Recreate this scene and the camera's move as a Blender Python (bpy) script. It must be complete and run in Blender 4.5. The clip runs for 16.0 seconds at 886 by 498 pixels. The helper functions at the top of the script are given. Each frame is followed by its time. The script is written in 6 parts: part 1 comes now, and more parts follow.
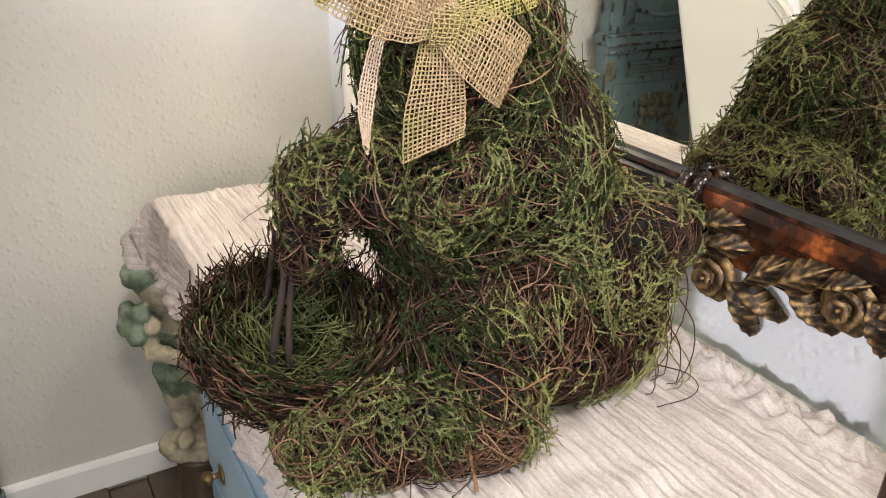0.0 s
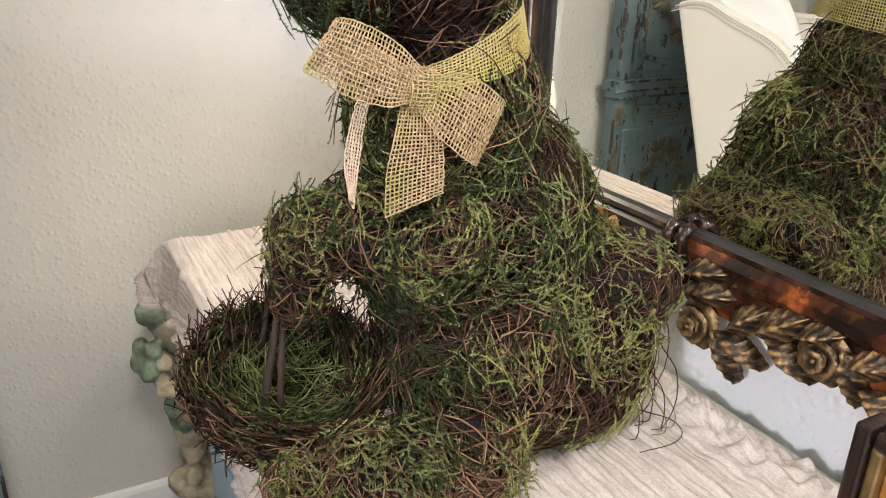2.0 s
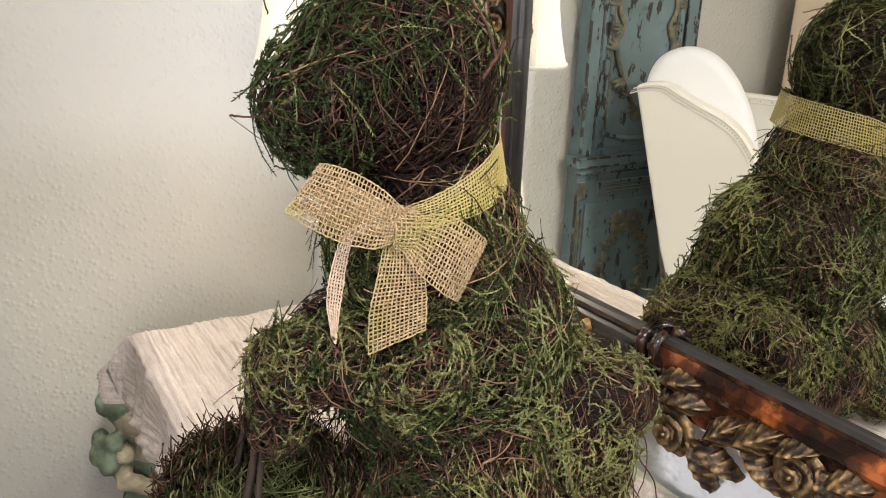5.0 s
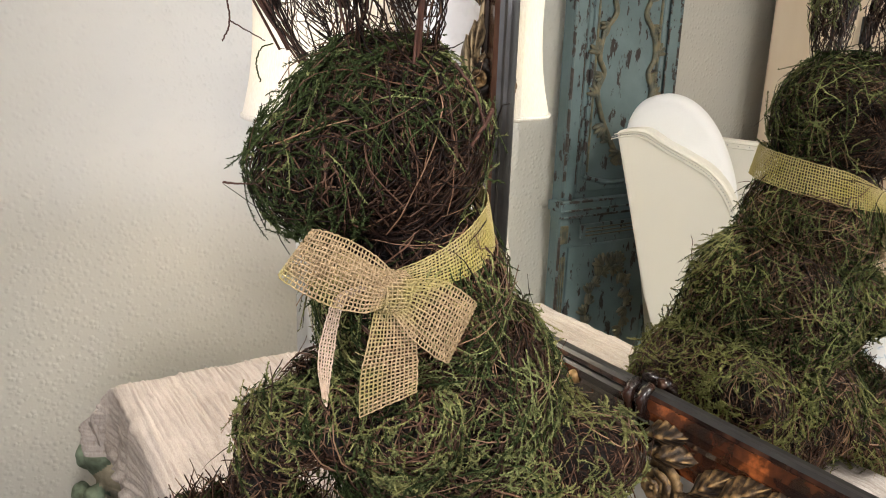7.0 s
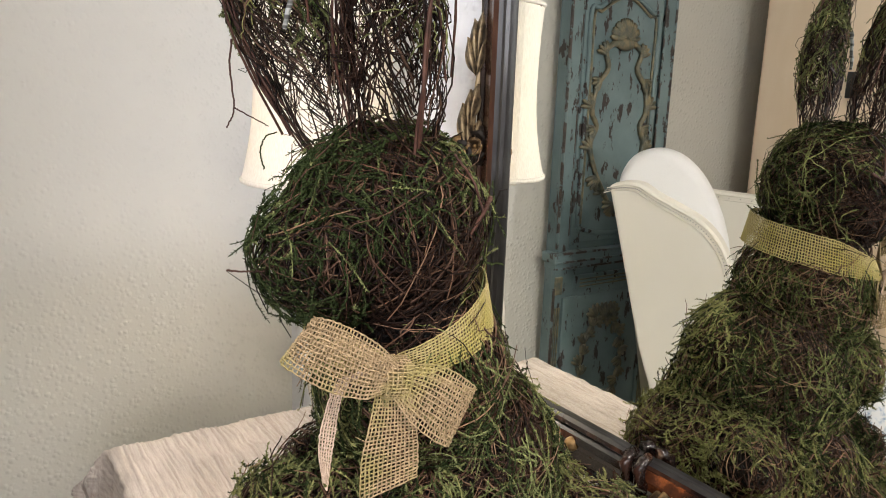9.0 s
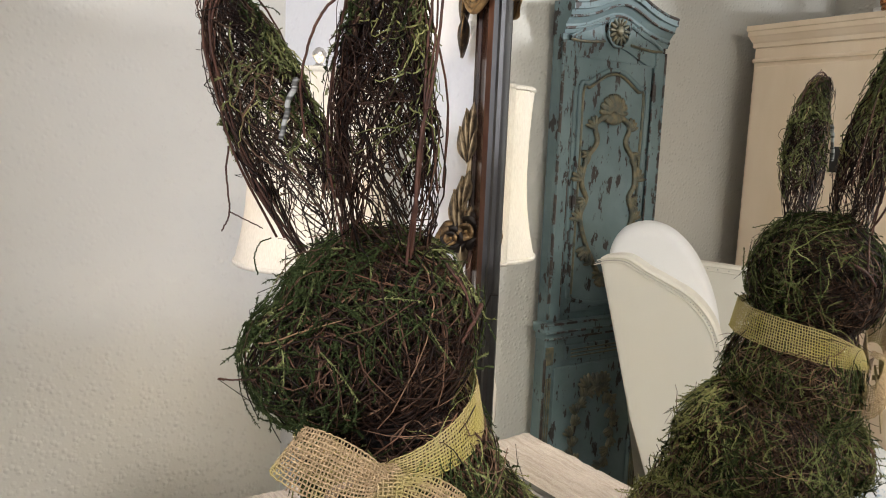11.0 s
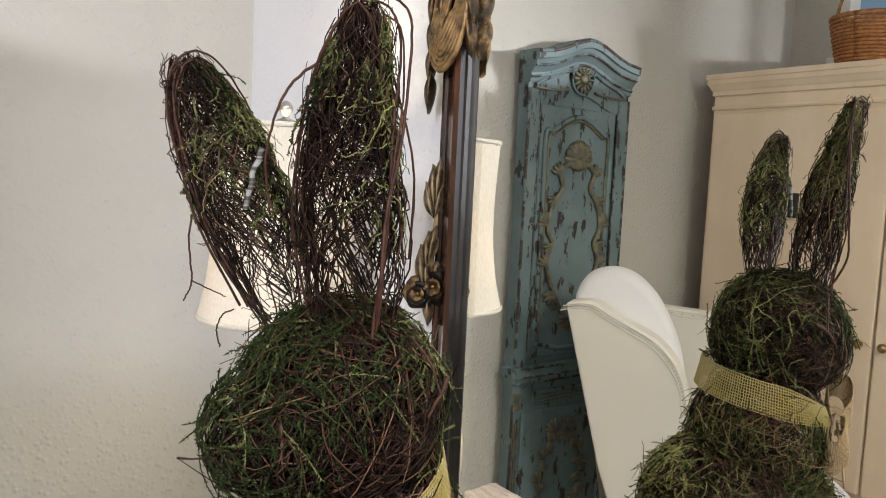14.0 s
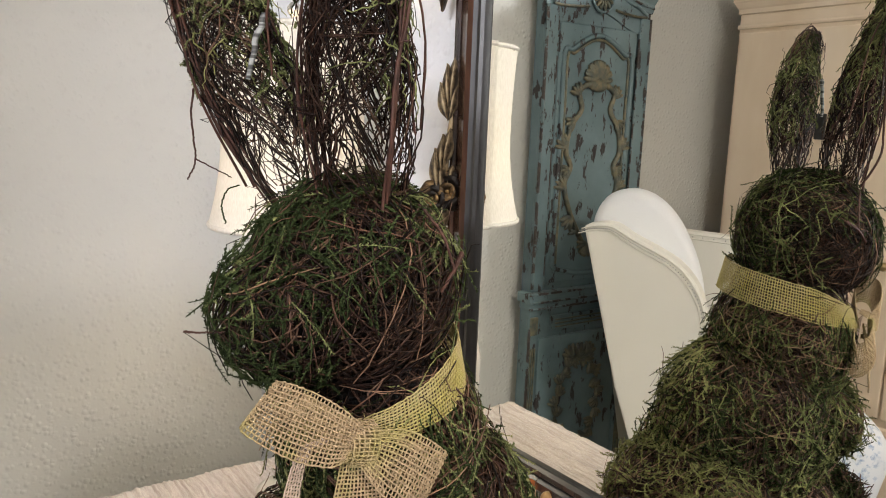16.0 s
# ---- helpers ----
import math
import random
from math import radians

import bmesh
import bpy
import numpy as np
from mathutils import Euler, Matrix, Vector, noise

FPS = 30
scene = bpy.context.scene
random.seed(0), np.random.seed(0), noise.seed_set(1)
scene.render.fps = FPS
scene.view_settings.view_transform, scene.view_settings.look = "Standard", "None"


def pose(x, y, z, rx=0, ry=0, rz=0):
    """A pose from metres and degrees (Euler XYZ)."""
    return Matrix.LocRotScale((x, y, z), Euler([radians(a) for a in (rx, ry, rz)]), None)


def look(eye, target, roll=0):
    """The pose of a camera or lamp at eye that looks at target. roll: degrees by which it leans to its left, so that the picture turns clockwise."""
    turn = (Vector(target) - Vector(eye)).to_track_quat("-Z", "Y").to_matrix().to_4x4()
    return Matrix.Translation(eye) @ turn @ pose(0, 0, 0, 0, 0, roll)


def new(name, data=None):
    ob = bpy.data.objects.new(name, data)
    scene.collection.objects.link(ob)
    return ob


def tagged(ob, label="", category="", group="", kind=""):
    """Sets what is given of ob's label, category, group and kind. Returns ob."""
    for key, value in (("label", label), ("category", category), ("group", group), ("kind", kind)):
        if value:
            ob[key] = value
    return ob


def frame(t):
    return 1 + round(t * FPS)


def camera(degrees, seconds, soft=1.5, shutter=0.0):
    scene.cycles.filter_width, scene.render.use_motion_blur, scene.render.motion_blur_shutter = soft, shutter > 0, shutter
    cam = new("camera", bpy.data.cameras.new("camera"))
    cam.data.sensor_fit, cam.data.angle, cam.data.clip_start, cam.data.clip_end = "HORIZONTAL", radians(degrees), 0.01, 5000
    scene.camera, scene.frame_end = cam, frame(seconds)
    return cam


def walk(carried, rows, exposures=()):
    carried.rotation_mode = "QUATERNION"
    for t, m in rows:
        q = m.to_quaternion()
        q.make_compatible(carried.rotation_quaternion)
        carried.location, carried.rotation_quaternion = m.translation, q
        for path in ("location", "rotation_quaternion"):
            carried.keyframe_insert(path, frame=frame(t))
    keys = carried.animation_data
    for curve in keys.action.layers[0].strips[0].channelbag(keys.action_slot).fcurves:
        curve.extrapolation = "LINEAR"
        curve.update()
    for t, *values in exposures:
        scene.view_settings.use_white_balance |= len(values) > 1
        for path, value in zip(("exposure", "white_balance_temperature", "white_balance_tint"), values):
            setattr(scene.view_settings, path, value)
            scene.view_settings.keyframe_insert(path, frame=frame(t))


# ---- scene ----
cam = camera(60.3, 16.0, soft=1.0)
METRES, EYE, TILT, LEAN, TURN = 0.35, 1.35, -24.5, -1.5, -30.0
ROWS = [
    (0.0, 0.0, 0.0, 0.0, 0.0, 0.0, -0.0),
    (0.5, 0.0503, -0.0283, -0.0029, 0.82, 0.71, -0.35),
    (1.0, 0.0887, -0.05, -0.0115, 1.38, 1.36, -0.57),
    (1.5, 0.1045, -0.0711, -0.0038, 1.66, 2.03, -0.64),
    (2.0, 0.0957, -0.0928, 0.0305, 1.63, 2.73, -0.62),
    (2.5, 0.0928, -0.0963, 0.0552, 1.4, 3.46, -0.55),
    (3.0, 0.0863, -0.1003, 0.074, 0.97, 4.12, -0.44),
    (3.5, 0.0783, -0.1045, 0.1056, 0.42, 4.73, -0.27),
    (4.0, 0.067, -0.1064, 0.1562, -0.16, 5.34, -0.11),
    (6.5, 0.026, -0.1391, 0.2594, -2.38, 8.65, 0.59),
    (7.0, 0.0273, -0.149, 0.2759, -2.52, 9.35, 0.69),
    (7.5, 0.0238, -0.1633, 0.3006, -2.67, 10.03, 0.78),
    (8.0, 0.0161, -0.1786, 0.3325, -2.8, 10.7, 0.85),
    (8.5, 0.0119, -0.1877, 0.3541, -2.91, 11.4, 0.88),
    (11.0, 0.0097, -0.2502, 0.4853, -3.72, 16.41, 0.74),
    (11.5, 0.0015, -0.2562, 0.5185, -4.07, 17.41, 0.75),
    (12.0, -0.0007, -0.2741, 0.5447, -4.5, 18.32, 0.81),
    (12.5, -0.0074, -0.2947, 0.5676, -5.02, 19.03, 0.93),
    (13.0, 0.0013, -0.2899, 0.576, -5.53, 19.44, 1.1),
    (13.5, 0.0104, -0.2767, 0.581, -5.94, 19.44, 1.31),
    (14.0, 0.0119, -0.2683, 0.5708, -6.08, 18.95, 1.47),
    (14.5, 0.0174, -0.2488, 0.5282, -5.9, 18.04, 1.53),
    (15.0, 0.0285, -0.2064, 0.493, -5.53, 16.91, 1.5),
    (15.5, 0.0336, -0.1649, 0.467, -5.11, 15.74, 1.43),
    (16.0, 0.0295, -0.1465, 0.4403, -4.74, 14.77, 1.39),
]
walk(cam, [(t, pose(0, 0, EYE, TILT, LEAN, TURN) @ pose(METRES * x, METRES * y, METRES * z, 90 + pitch, roll, yaw)) for t, x, y, z, yaw, pitch, roll in ROWS],
     [(0.0, 0.22), (4.0, 0.20), (7.0, 0.03), (8.5, -0.08), (11.0, -0.29), (12.5, -0.42), (14.5, -0.40), (16.0, -0.28)])

# ---- world, lamps ----
world = bpy.data.worlds.new("world")
scene.world = world
world.use_nodes = True
sky = world.node_tree.nodes.new("ShaderNodeTexSky")
sky.sky_type, sky.sun_disc, sky.sun_elevation, sky.sun_rotation = "NISHITA", False, radians(35), radians(200)
world.node_tree.nodes["Background"].inputs["Strength"].default_value = 0.08
world.node_tree.links.new(sky.outputs[0], world.node_tree.nodes["Background"].inputs["Color"])


def area_lamp(name, m, sx, sy, watts, colour, spread=180.0):
    data = bpy.data.lights.new(name, "AREA")
    data.shape, data.size, data.size_y, data.energy, data.color = "RECTANGLE", sx, sy, watts, colour
    data.spread = radians(spread)
    ob = new(name, data)
    ob.matrix_world = m
    return ob


def bulb_lamp(name, place, radius, watts, colour):
    data = bpy.data.lights.new(name, "POINT")
    data.shadow_soft_size, data.energy, data.color = radius, watts, colour
    ob = new(name, data)
    ob.location = place
    return ob


WINDOW_W, SIDE_W, BULB_W, CEILING_W = 26.0, 36.0, 10.5, 35.0
area_lamp("window_light", look((-0.65, -2.46, 1.80), (-0.45, 0, 1.2)), 1.3, 0.8, WINDOW_W, (0.96, 0.94, 1.0))
# thin strip added outside the unseen side windows to throw the wall's light edge
area_lamp("added_side_light", look((-2.60, -1.30, 2.224), (0.35, 1.30, 1.30)), 0.60, 0.08, SIDE_W, (0.93, 0.93, 1.0), 70.0)
area_lamp("ceiling_light_lamp", look((0.05, -0.50, 2.52), (0.05, -0.50, 0)), 0.36, 0.36, CEILING_W, (1.0, 0.925, 0.82))
LAMP_X, LAMP_Y = 0.508, 1.122
bulb_lamp("bulb_light", (LAMP_X, LAMP_Y, 1.435), 0.035, BULB_W, (1.0, 0.89, 0.73))

# ---- materials ----


class Nodes:
    """A small builder of node materials."""

    def __init__(self, name, rough=0.6, metal=0.0):
        self.m = bpy.data.materials.new(name)
        self.m.use_nodes = True
        self.t = self.m.node_tree
        self.b = self.t.nodes["Principled BSDF"]
        self.b.inputs["Roughness"].default_value = rough
        self.b.inputs["Metallic"].default_value = metal
        self.co = self.t.nodes.new("ShaderNodeTexCoord").outputs["Object"]

    def link(self, a, b):
        self.t.links.new(a, b)

    def scaled(self, sx, sy, sz):
        n = self.t.nodes.new("ShaderNodeMapping")
        n.inputs["Scale"].default_value = (sx, sy, sz)
        self.link(self.co, n.inputs[0])
        return n.outputs[0]

    def noise(self, scale, detail=4.0, rough=0.55, at=None):
        n = self.t.nodes.new("ShaderNodeTexNoise")
        n.inputs["Scale"].default_value, n.inputs["Detail"].default_value, n.inputs["Roughness"].default_value = scale, detail, rough
        self.link(at or self.co, n.inputs["Vector"])
        return n.outputs["Fac"]

    def cells(self, scale, at=None):
        n = self.t.nodes.new("ShaderNodeTexVoronoi")
        n.inputs["Scale"].default_value = scale
        self.link(at or self.co, n.inputs["Vector"])
        return n.outputs["Distance"]

    def island(self):
        return self.t.nodes.new("ShaderNodeNewGeometry").outputs["Random Per Island"]

    def any_object(self):
        return self.t.nodes.new("ShaderNodeObjectInfo").outputs["Random"]

    def ramp(self, fac, stops):
        n = self.t.nodes.new("ShaderNodeValToRGB")
        e = n.color_ramp.elements
        while len(e) < len(stops):
            e.new(0.5)
        for i, (p, c) in enumerate(stops):
            e[i].position, e[i].color = p, (*c, 1)
        self.link(fac, n.inputs[0])
        return n.outputs[0]

    def mix(self, fac, a, b, kind="MIX"):
        n = self.t.nodes.new("ShaderNodeMix")
        n.data_type, n.blend_type = "RGBA", kind
        for s, value in ((0, fac), (6, a), (7, b)):
            if isinstance(value, (int, float)):
                n.inputs[s].default_value = value
            elif isinstance(value, tuple):
                n.inputs[s].default_value = (*value, 1)
            else:
                self.link(value, n.inputs[s])
        return n.outputs[2]

    def maths(self, kind, a, b):
        n = self.t.nodes.new("ShaderNodeMath")
        n.operation = kind
        for s, value in ((0, a), (1, b)):
            if isinstance(value, (int, float)):
                n.inputs[s].default_value = value
            else:
                self.link(value, n.inputs[s])
        return n.outputs[0]

    def colour(self, c):
        if isinstance(c, tuple):
            self.b.inputs["Base Color"].default_value = (*c, 1)
        else:
            self.link(c, self.b.inputs["Base Color"])
        return self

    def bump(self, height, strength=0.3, distance=0.002):
        n = self.t.nodes.new("ShaderNodeBump")
        n.inputs["Strength"].default_value, n.inputs["Distance"].default_value = strength, distance
        self.link(height, n.inputs["Height"])
        self.link(n.outputs[0], self.b.inputs["Normal"])
        return self

    def rough(self, fac, lo, hi):
        n = self.t.nodes.new("ShaderNodeMapRange")
        n.inputs["To Min"].default_value, n.inputs["To Max"].default_value = lo, hi
        self.link(fac, n.inputs[0])
        self.link(n.outputs[0], self.b.inputs["Roughness"])
        return self


def plaster(name, base):
    n = Nodes(name, 0.75)
    dark = tuple(c * 0.93 for c in base)
    n.colour(n.ramp(n.noise(1.7, 5), [(0.35, dark), (0.65, base)]))
    spots = n.ramp(n.cells(78), [(0.0, (1, 1, 1)), (0.55, (0, 0, 0))])
    bumps = n.mix(n.ramp(n.noise(40, 2), [(0.34, (0, 0, 0)), (0.60, (1, 1, 1))]), (0, 0, 0), spots)
    return n.bump(n.mix(0.16, bumps, n.noise(160, 3)), 0.6, 0.0035).m


WALL = plaster("cream_orange_peel_plaster", (0.532, 0.520, 0.475))
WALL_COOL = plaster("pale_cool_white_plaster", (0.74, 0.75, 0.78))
CEIL = plaster("white_ceiling_paint", (0.78, 0.77, 0.74))

n = Nodes("white_trim_paint", 0.4)
TRIM = n.colour(n.ramp(n.noise(9, 4), [(0.3, (0.70, 0.69, 0.67)), (0.7, (0.78, 0.77, 0.75))])).m

n = Nodes("dark_floor_wood", 0.42)
grain = n.noise(14, 6, 0.6, n.scaled(1, 9, 1))
FLOOR = n.colour(n.mix(0.5, n.ramp(grain, [(0.3, (0.045, 0.030, 0.021)), (0.7, (0.12, 0.085, 0.06))]),
                       n.ramp(n.any_object(), [(0, (0.05, 0.034, 0.024)), (1, (0.11, 0.08, 0.056))]))).bump(grain, 0.2).m

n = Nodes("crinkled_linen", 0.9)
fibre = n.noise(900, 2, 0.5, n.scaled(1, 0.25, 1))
# dark lines in the colour stand in for shade between the pleats
pleat_shade = n.ramp(n.noise(190, 4, 0.6, n.scaled(1, 0.05, 0.4)), [(0.36, (0.62, 0.58, 0.55)), (0.56, (1, 1, 1))])
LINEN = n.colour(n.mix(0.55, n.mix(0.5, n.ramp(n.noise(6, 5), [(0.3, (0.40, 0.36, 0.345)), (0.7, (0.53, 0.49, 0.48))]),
                       n.ramp(fibre, [(0.3, (0.31, 0.265, 0.235)), (0.7, (0.62, 0.56, 0.515))])), pleat_shade, "MULTIPLY")).bump(n.mix(0.6, n.noise(240, 4, 0.6, n.scaled(1, 0.07, 0.4)), n.mix(0.5, fibre, n.noise(1300, 2, 0.5, n.scaled(0.25, 1, 1)))), 0.5, 0.0022).m

n = Nodes("worn_blue_paint", 0.5)
chips = n.ramp(n.noise(34, 6, 0.65), [(0.69, (0, 0, 0)), (0.71, (1, 1, 1))])
BLUE = n.colour(n.mix(chips, n.ramp(n.noise(5, 5), [(0.3, (0.25, 0.38, 0.50)), (0.7, (0.36, 0.49, 0.60))]), (0.12, 0.14, 0.15))).bump(chips, 0.3, 0.001).m

n = Nodes("sage_painted_wood", 0.5)
SAGE = n.colour(n.ramp(n.noise(7, 5), [(0.3, (0.38, 0.42, 0.33)), (0.7, (0.48, 0.52, 0.42))])).m

n = Nodes("twig_bark", 0.5)
n.b.inputs["Specular IOR Level"].default_value = 0.10
TWIG = n.colour(n.mix(n.noise(9, 3), n.ramp(n.island(), [(0, (0.010, 0.005, 0.003)), (0.40, (0.050, 0.022, 0.013)), (0.72, (0.130, 0.062, 0.036)), (0.93, (0.23, 0.125, 0.068)), (1, (0.34, 0.21, 0.11))]),
                      n.ramp(n.island(), [(0, (0.010, 0.007, 0.006)), (0.65, (0.055, 0.034, 0.027)), (1, (0.19, 0.125, 0.092))]))).m
# twig bark darkened for shade: deep layer, neck, backlit head and ears
n = Nodes("shaded_twig_bark", 0.5)
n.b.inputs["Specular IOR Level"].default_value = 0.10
TWIG_SHADED = n.colour(n.mix(n.noise(9, 3), n.ramp(n.island(), [(0, (0.004, 0.0022, 0.0018)), (0.45, (0.014, 0.0072, 0.005)), (0.78, (0.040, 0.020, 0.013)), (0.95, (0.10, 0.056, 0.034)), (1, (0.19, 0.115, 0.07))]),
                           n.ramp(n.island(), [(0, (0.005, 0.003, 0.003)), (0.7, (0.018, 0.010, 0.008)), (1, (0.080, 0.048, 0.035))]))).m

n = Nodes("dry_tan_twig_bark", 0.6)
n.b.inputs["Specular IOR Level"].default_value = 0.10
TWIG_TAN = n.colour(n.mix(n.noise(9, 3), n.ramp(n.island(), [(0, (0.018, 0.008, 0.005)), (0.40, (0.085, 0.041, 0.024)), (0.75, (0.190, 0.100, 0.056)), (1, (0.34, 0.21, 0.115))]),
                          n.ramp(n.island(), [(0, (0.012, 0.008, 0.006)), (0.6, (0.075, 0.045, 0.032)), (1, (0.22, 0.145, 0.10))]))).m

# near-black filler that stands in for the shade deep between the strands
n = Nodes("gap_shade_core", 0.95)
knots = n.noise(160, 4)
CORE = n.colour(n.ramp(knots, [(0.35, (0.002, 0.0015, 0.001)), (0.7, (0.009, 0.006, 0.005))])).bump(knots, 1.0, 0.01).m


def moss(name, dark, mid, light):
    n = Nodes(name, 0.8)
    tone = n.ramp(n.mix(0.65, n.island(), n.noise(130, 2)), [(0.25, dark), (0.5, mid), (0.75, light)])
    patch = n.ramp(n.noise(11, 4), [(0.35, dark), (0.6, mid), (0.75, light)])
    n.b.inputs["Specular IOR Level"].default_value = 0.10
    return n.colour(n.mix(0.5, tone, patch)).m


MOSS = moss("green_moss", (0.018, 0.021, 0.008), (0.135, 0.150, 0.058), (0.35, 0.365, 0.160))
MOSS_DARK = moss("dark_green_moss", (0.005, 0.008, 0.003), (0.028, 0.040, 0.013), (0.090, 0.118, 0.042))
MOSS_PALE = moss("yellow_green_moss", (0.050, 0.049, 0.018), (0.210, 0.212, 0.078), (0.44, 0.430, 0.190))

n = Nodes("burlap_thread", 0.9)
stain = n.ramp(n.noise(22, 3), [(0.50, (0, 0, 0)), (0.66, (0.85, 0.85, 0.85))])
BURLAP = n.colour(n.mix(stain, n.ramp(n.noise(260, 3), [(0.3, (0.24, 0.165, 0.090)), (0.7, (0.40, 0.290, 0.165))]), (0.275, 0.230, 0.080))).bump(n.noise(2200, 2), 0.4, 0.0005).m
n = Nodes("moss_stained_burlap_thread", 0.9)
BURLAP_GREEN = n.colour(n.ramp(n.noise(24, 4), [(0.3, (0.36, 0.285, 0.155)), (0.65, (0.33, 0.275, 0.082))])).bump(n.noise(2200, 2), 0.4, 0.0005).m
n = Nodes("pale_burlap_thread", 0.9)
BURLAP_PALE = n.colour(n.ramp(n.noise(260, 3), [(0.3, (0.42, 0.31, 0.23)), (0.7, (0.58, 0.45, 0.35))])).m

n = Nodes("antique_gilt", 0.38, 0.55)
wear = n.noise(60, 6, 0.65)
ridge = n.t.nodes.new("ShaderNodeNewGeometry").outputs["Pointiness"]
rubbed = n.maths("ADD", n.maths("MULTIPLY", n.maths("SUBTRACT", ridge, 0.5), 3.5), wear)
GILT = n.colour(n.ramp(rubbed, [(0.42, (0.012, 0.008, 0.006)), (0.58, (0.055, 0.033, 0.016)), (0.80, (0.29, 0.18, 0.075))])).rough(n.noise(40, 3), 0.30, 0.62).bump(n.mix(0.5, wear, n.noise(210, 4)), 0.7, 0.003).m
n = Nodes("pale_rubbed_gilt", 0.5, 0.25)
wear = n.noise(70, 6, 0.65)
ridge = n.t.nodes.new("ShaderNodeNewGeometry").outputs["Pointiness"]
rubbed = n.maths("ADD", n.maths("MULTIPLY", n.maths("SUBTRACT", ridge, 0.5), 4.0), wear)
GILT_PALE = n.colour(n.ramp(rubbed, [(0.40, (0.022, 0.016, 0.011)), (0.54, (0.110, 0.078, 0.044)), (0.76, (0.34, 0.26, 0.155))])).bump(n.mix(0.5, wear, n.noise(260, 4)), 0.6, 0.002).m
n = Nodes("tortoise_lacquer", 0.16)
swirl = n.noise(16, 5, 0.6)
TORTOISE = n.colour(n.ramp(swirl, [(0.40, (0.010, 0.006, 0.005)), (0.54, (0.06, 0.019, 0.008)), (0.66, (0.36, 0.10, 0.027))])).m
n = Nodes("dark_lacquer", 0.27)
streak = n.noise(10, 4, 0.5, n.scaled(3, 3, 0.6))
LACQUER = n.colour(n.ramp(streak, [(0.38, (0.012, 0.007, 0.006)), (0.55, (0.045, 0.020, 0.013)), (0.72, (0.115, 0.052, 0.030))])).rough(n.noise(30, 4), 0.13, 0.26).m
n = Nodes("black_rebate", 0.4)
BLACK = n.colour(n.ramp(n.noise(20), [(0.3, (0.010, 0.009, 0.009)), (0.7, (0.022, 0.02, 0.019))])).m
n = Nodes("mirror_glass", 0.0, 1.0)
MIRROR = n.colour((0.955, 0.965, 0.925)).m

n = Nodes("lamp_shade_cloth", 0.9)
weave = n.noise(500, 2, 0.5, n.scaled(1, 1, 0.2))
n.colour(n.ramp(weave, [(0.3, (0.58, 0.54, 0.46)), (0.7, (0.68, 0.64, 0.56))]))
through_cloth = n.t.nodes.new("ShaderNodeBsdfTranslucent")
through_cloth.inputs[0].default_value = (0.96, 0.78, 0.48, 1)
blend = n.t.nodes.new("ShaderNodeMixShader")
blend.inputs[0].default_value = 0.011
n.link(n.b.outputs[0], blend.inputs[1])
n.link(through_cloth.outputs[0], blend.inputs[2])
n.link(blend.outputs[0], n.t.nodes["Material Output"].inputs[0])
SHADE = n.m

n = Nodes("glowing_bulb_glass", 0.3)
n.colour((0.9, 0.88, 0.8))
n.b.inputs["Emission Color"].default_value = (1, 0.85, 0.6, 1)
n.b.inputs["Emission Strength"].default_value = 6.0
BULB = n.m

n = Nodes("frosted_diffuser", 0.4)
n.colour((0.9, 0.9, 0.88))
n.b.inputs["Emission Color"].default_value = (1, 0.95, 0.88, 1)
n.b.inputs["Emission Strength"].default_value = 3.0
DIFFUSER = n.m

n = Nodes("aged_brass", 0.32, 0.9)
BRASS = n.colour(n.ramp(n.noise(50, 4), [(0.3, (0.16, 0.11, 0.05)), (0.7, (0.42, 0.31, 0.15))])).m
n = Nodes("silver_finial_metal", 0.25, 0.9)
STEEL = n.colour((0.55, 0.54, 0.52)).m
n = Nodes("glazed_ceramic", 0.2)
CERAMIC = n.colour(n.ramp(n.noise(12, 3), [(0.3, (0.62, 0.58, 0.50)), (0.7, (0.70, 0.66, 0.58))])).m

n = Nodes("distressed_teal_paint", 0.62)
chip = n.noise(21, 6, 0.66, n.scaled(1.7, 1, 0.6))
edge = n.t.nodes.new("ShaderNodeNewGeometry").outputs["Pointiness"]
rub = n.ramp(n.maths("ADD", chip, n.maths("MULTIPLY", n.maths("SUBTRACT", edge, 0.5), 0.9)), [(0.640, (0, 0, 0)), (0.665, (1, 1, 1))])
TEAL = n.colour(n.mix(rub, n.ramp(n.noise(4, 6, 0.6), [(0.3, (0.092, 0.142, 0.152)), (0.7, (0.180, 0.250, 0.265))]), (0.034, 0.026, 0.024))).bump(rub, 0.4, 0.002).m
n = Nodes("teal_paint_worn_to_wood", 0.5)
bare = n.ramp(n.noise(26, 6, 0.65), [(0.46, (0, 0, 0)), (0.50, (1, 1, 1))])
TEAL_WORN = n.colour(n.mix(bare, (0.13, 0.185, 0.195), n.ramp(n.noise(60, 4), [(0.3, (0.020, 0.014, 0.012)), (0.7, (0.070, 0.050, 0.040))]))).bump(bare, 0.5, 0.002).m
n = Nodes("rubbed_gold_paint", 0.45, 0.35)
GOLD = n.colour(n.ramp(n.noise(40, 5), [(0.35, (0.085, 0.100, 0.085)), (0.65, (0.215, 0.185, 0.115))])).m
n = Nodes("cream_painted_wood", 0.5)
CREAM = n.colour(n.ramp(n.noise(6, 5, 0.6, n.scaled(1, 1, 0.25)), [(0.3, (0.74, 0.59, 0.43)), (0.7, (0.82, 0.68, 0.53))])).m
n = Nodes("cream_upholstery", 0.85)
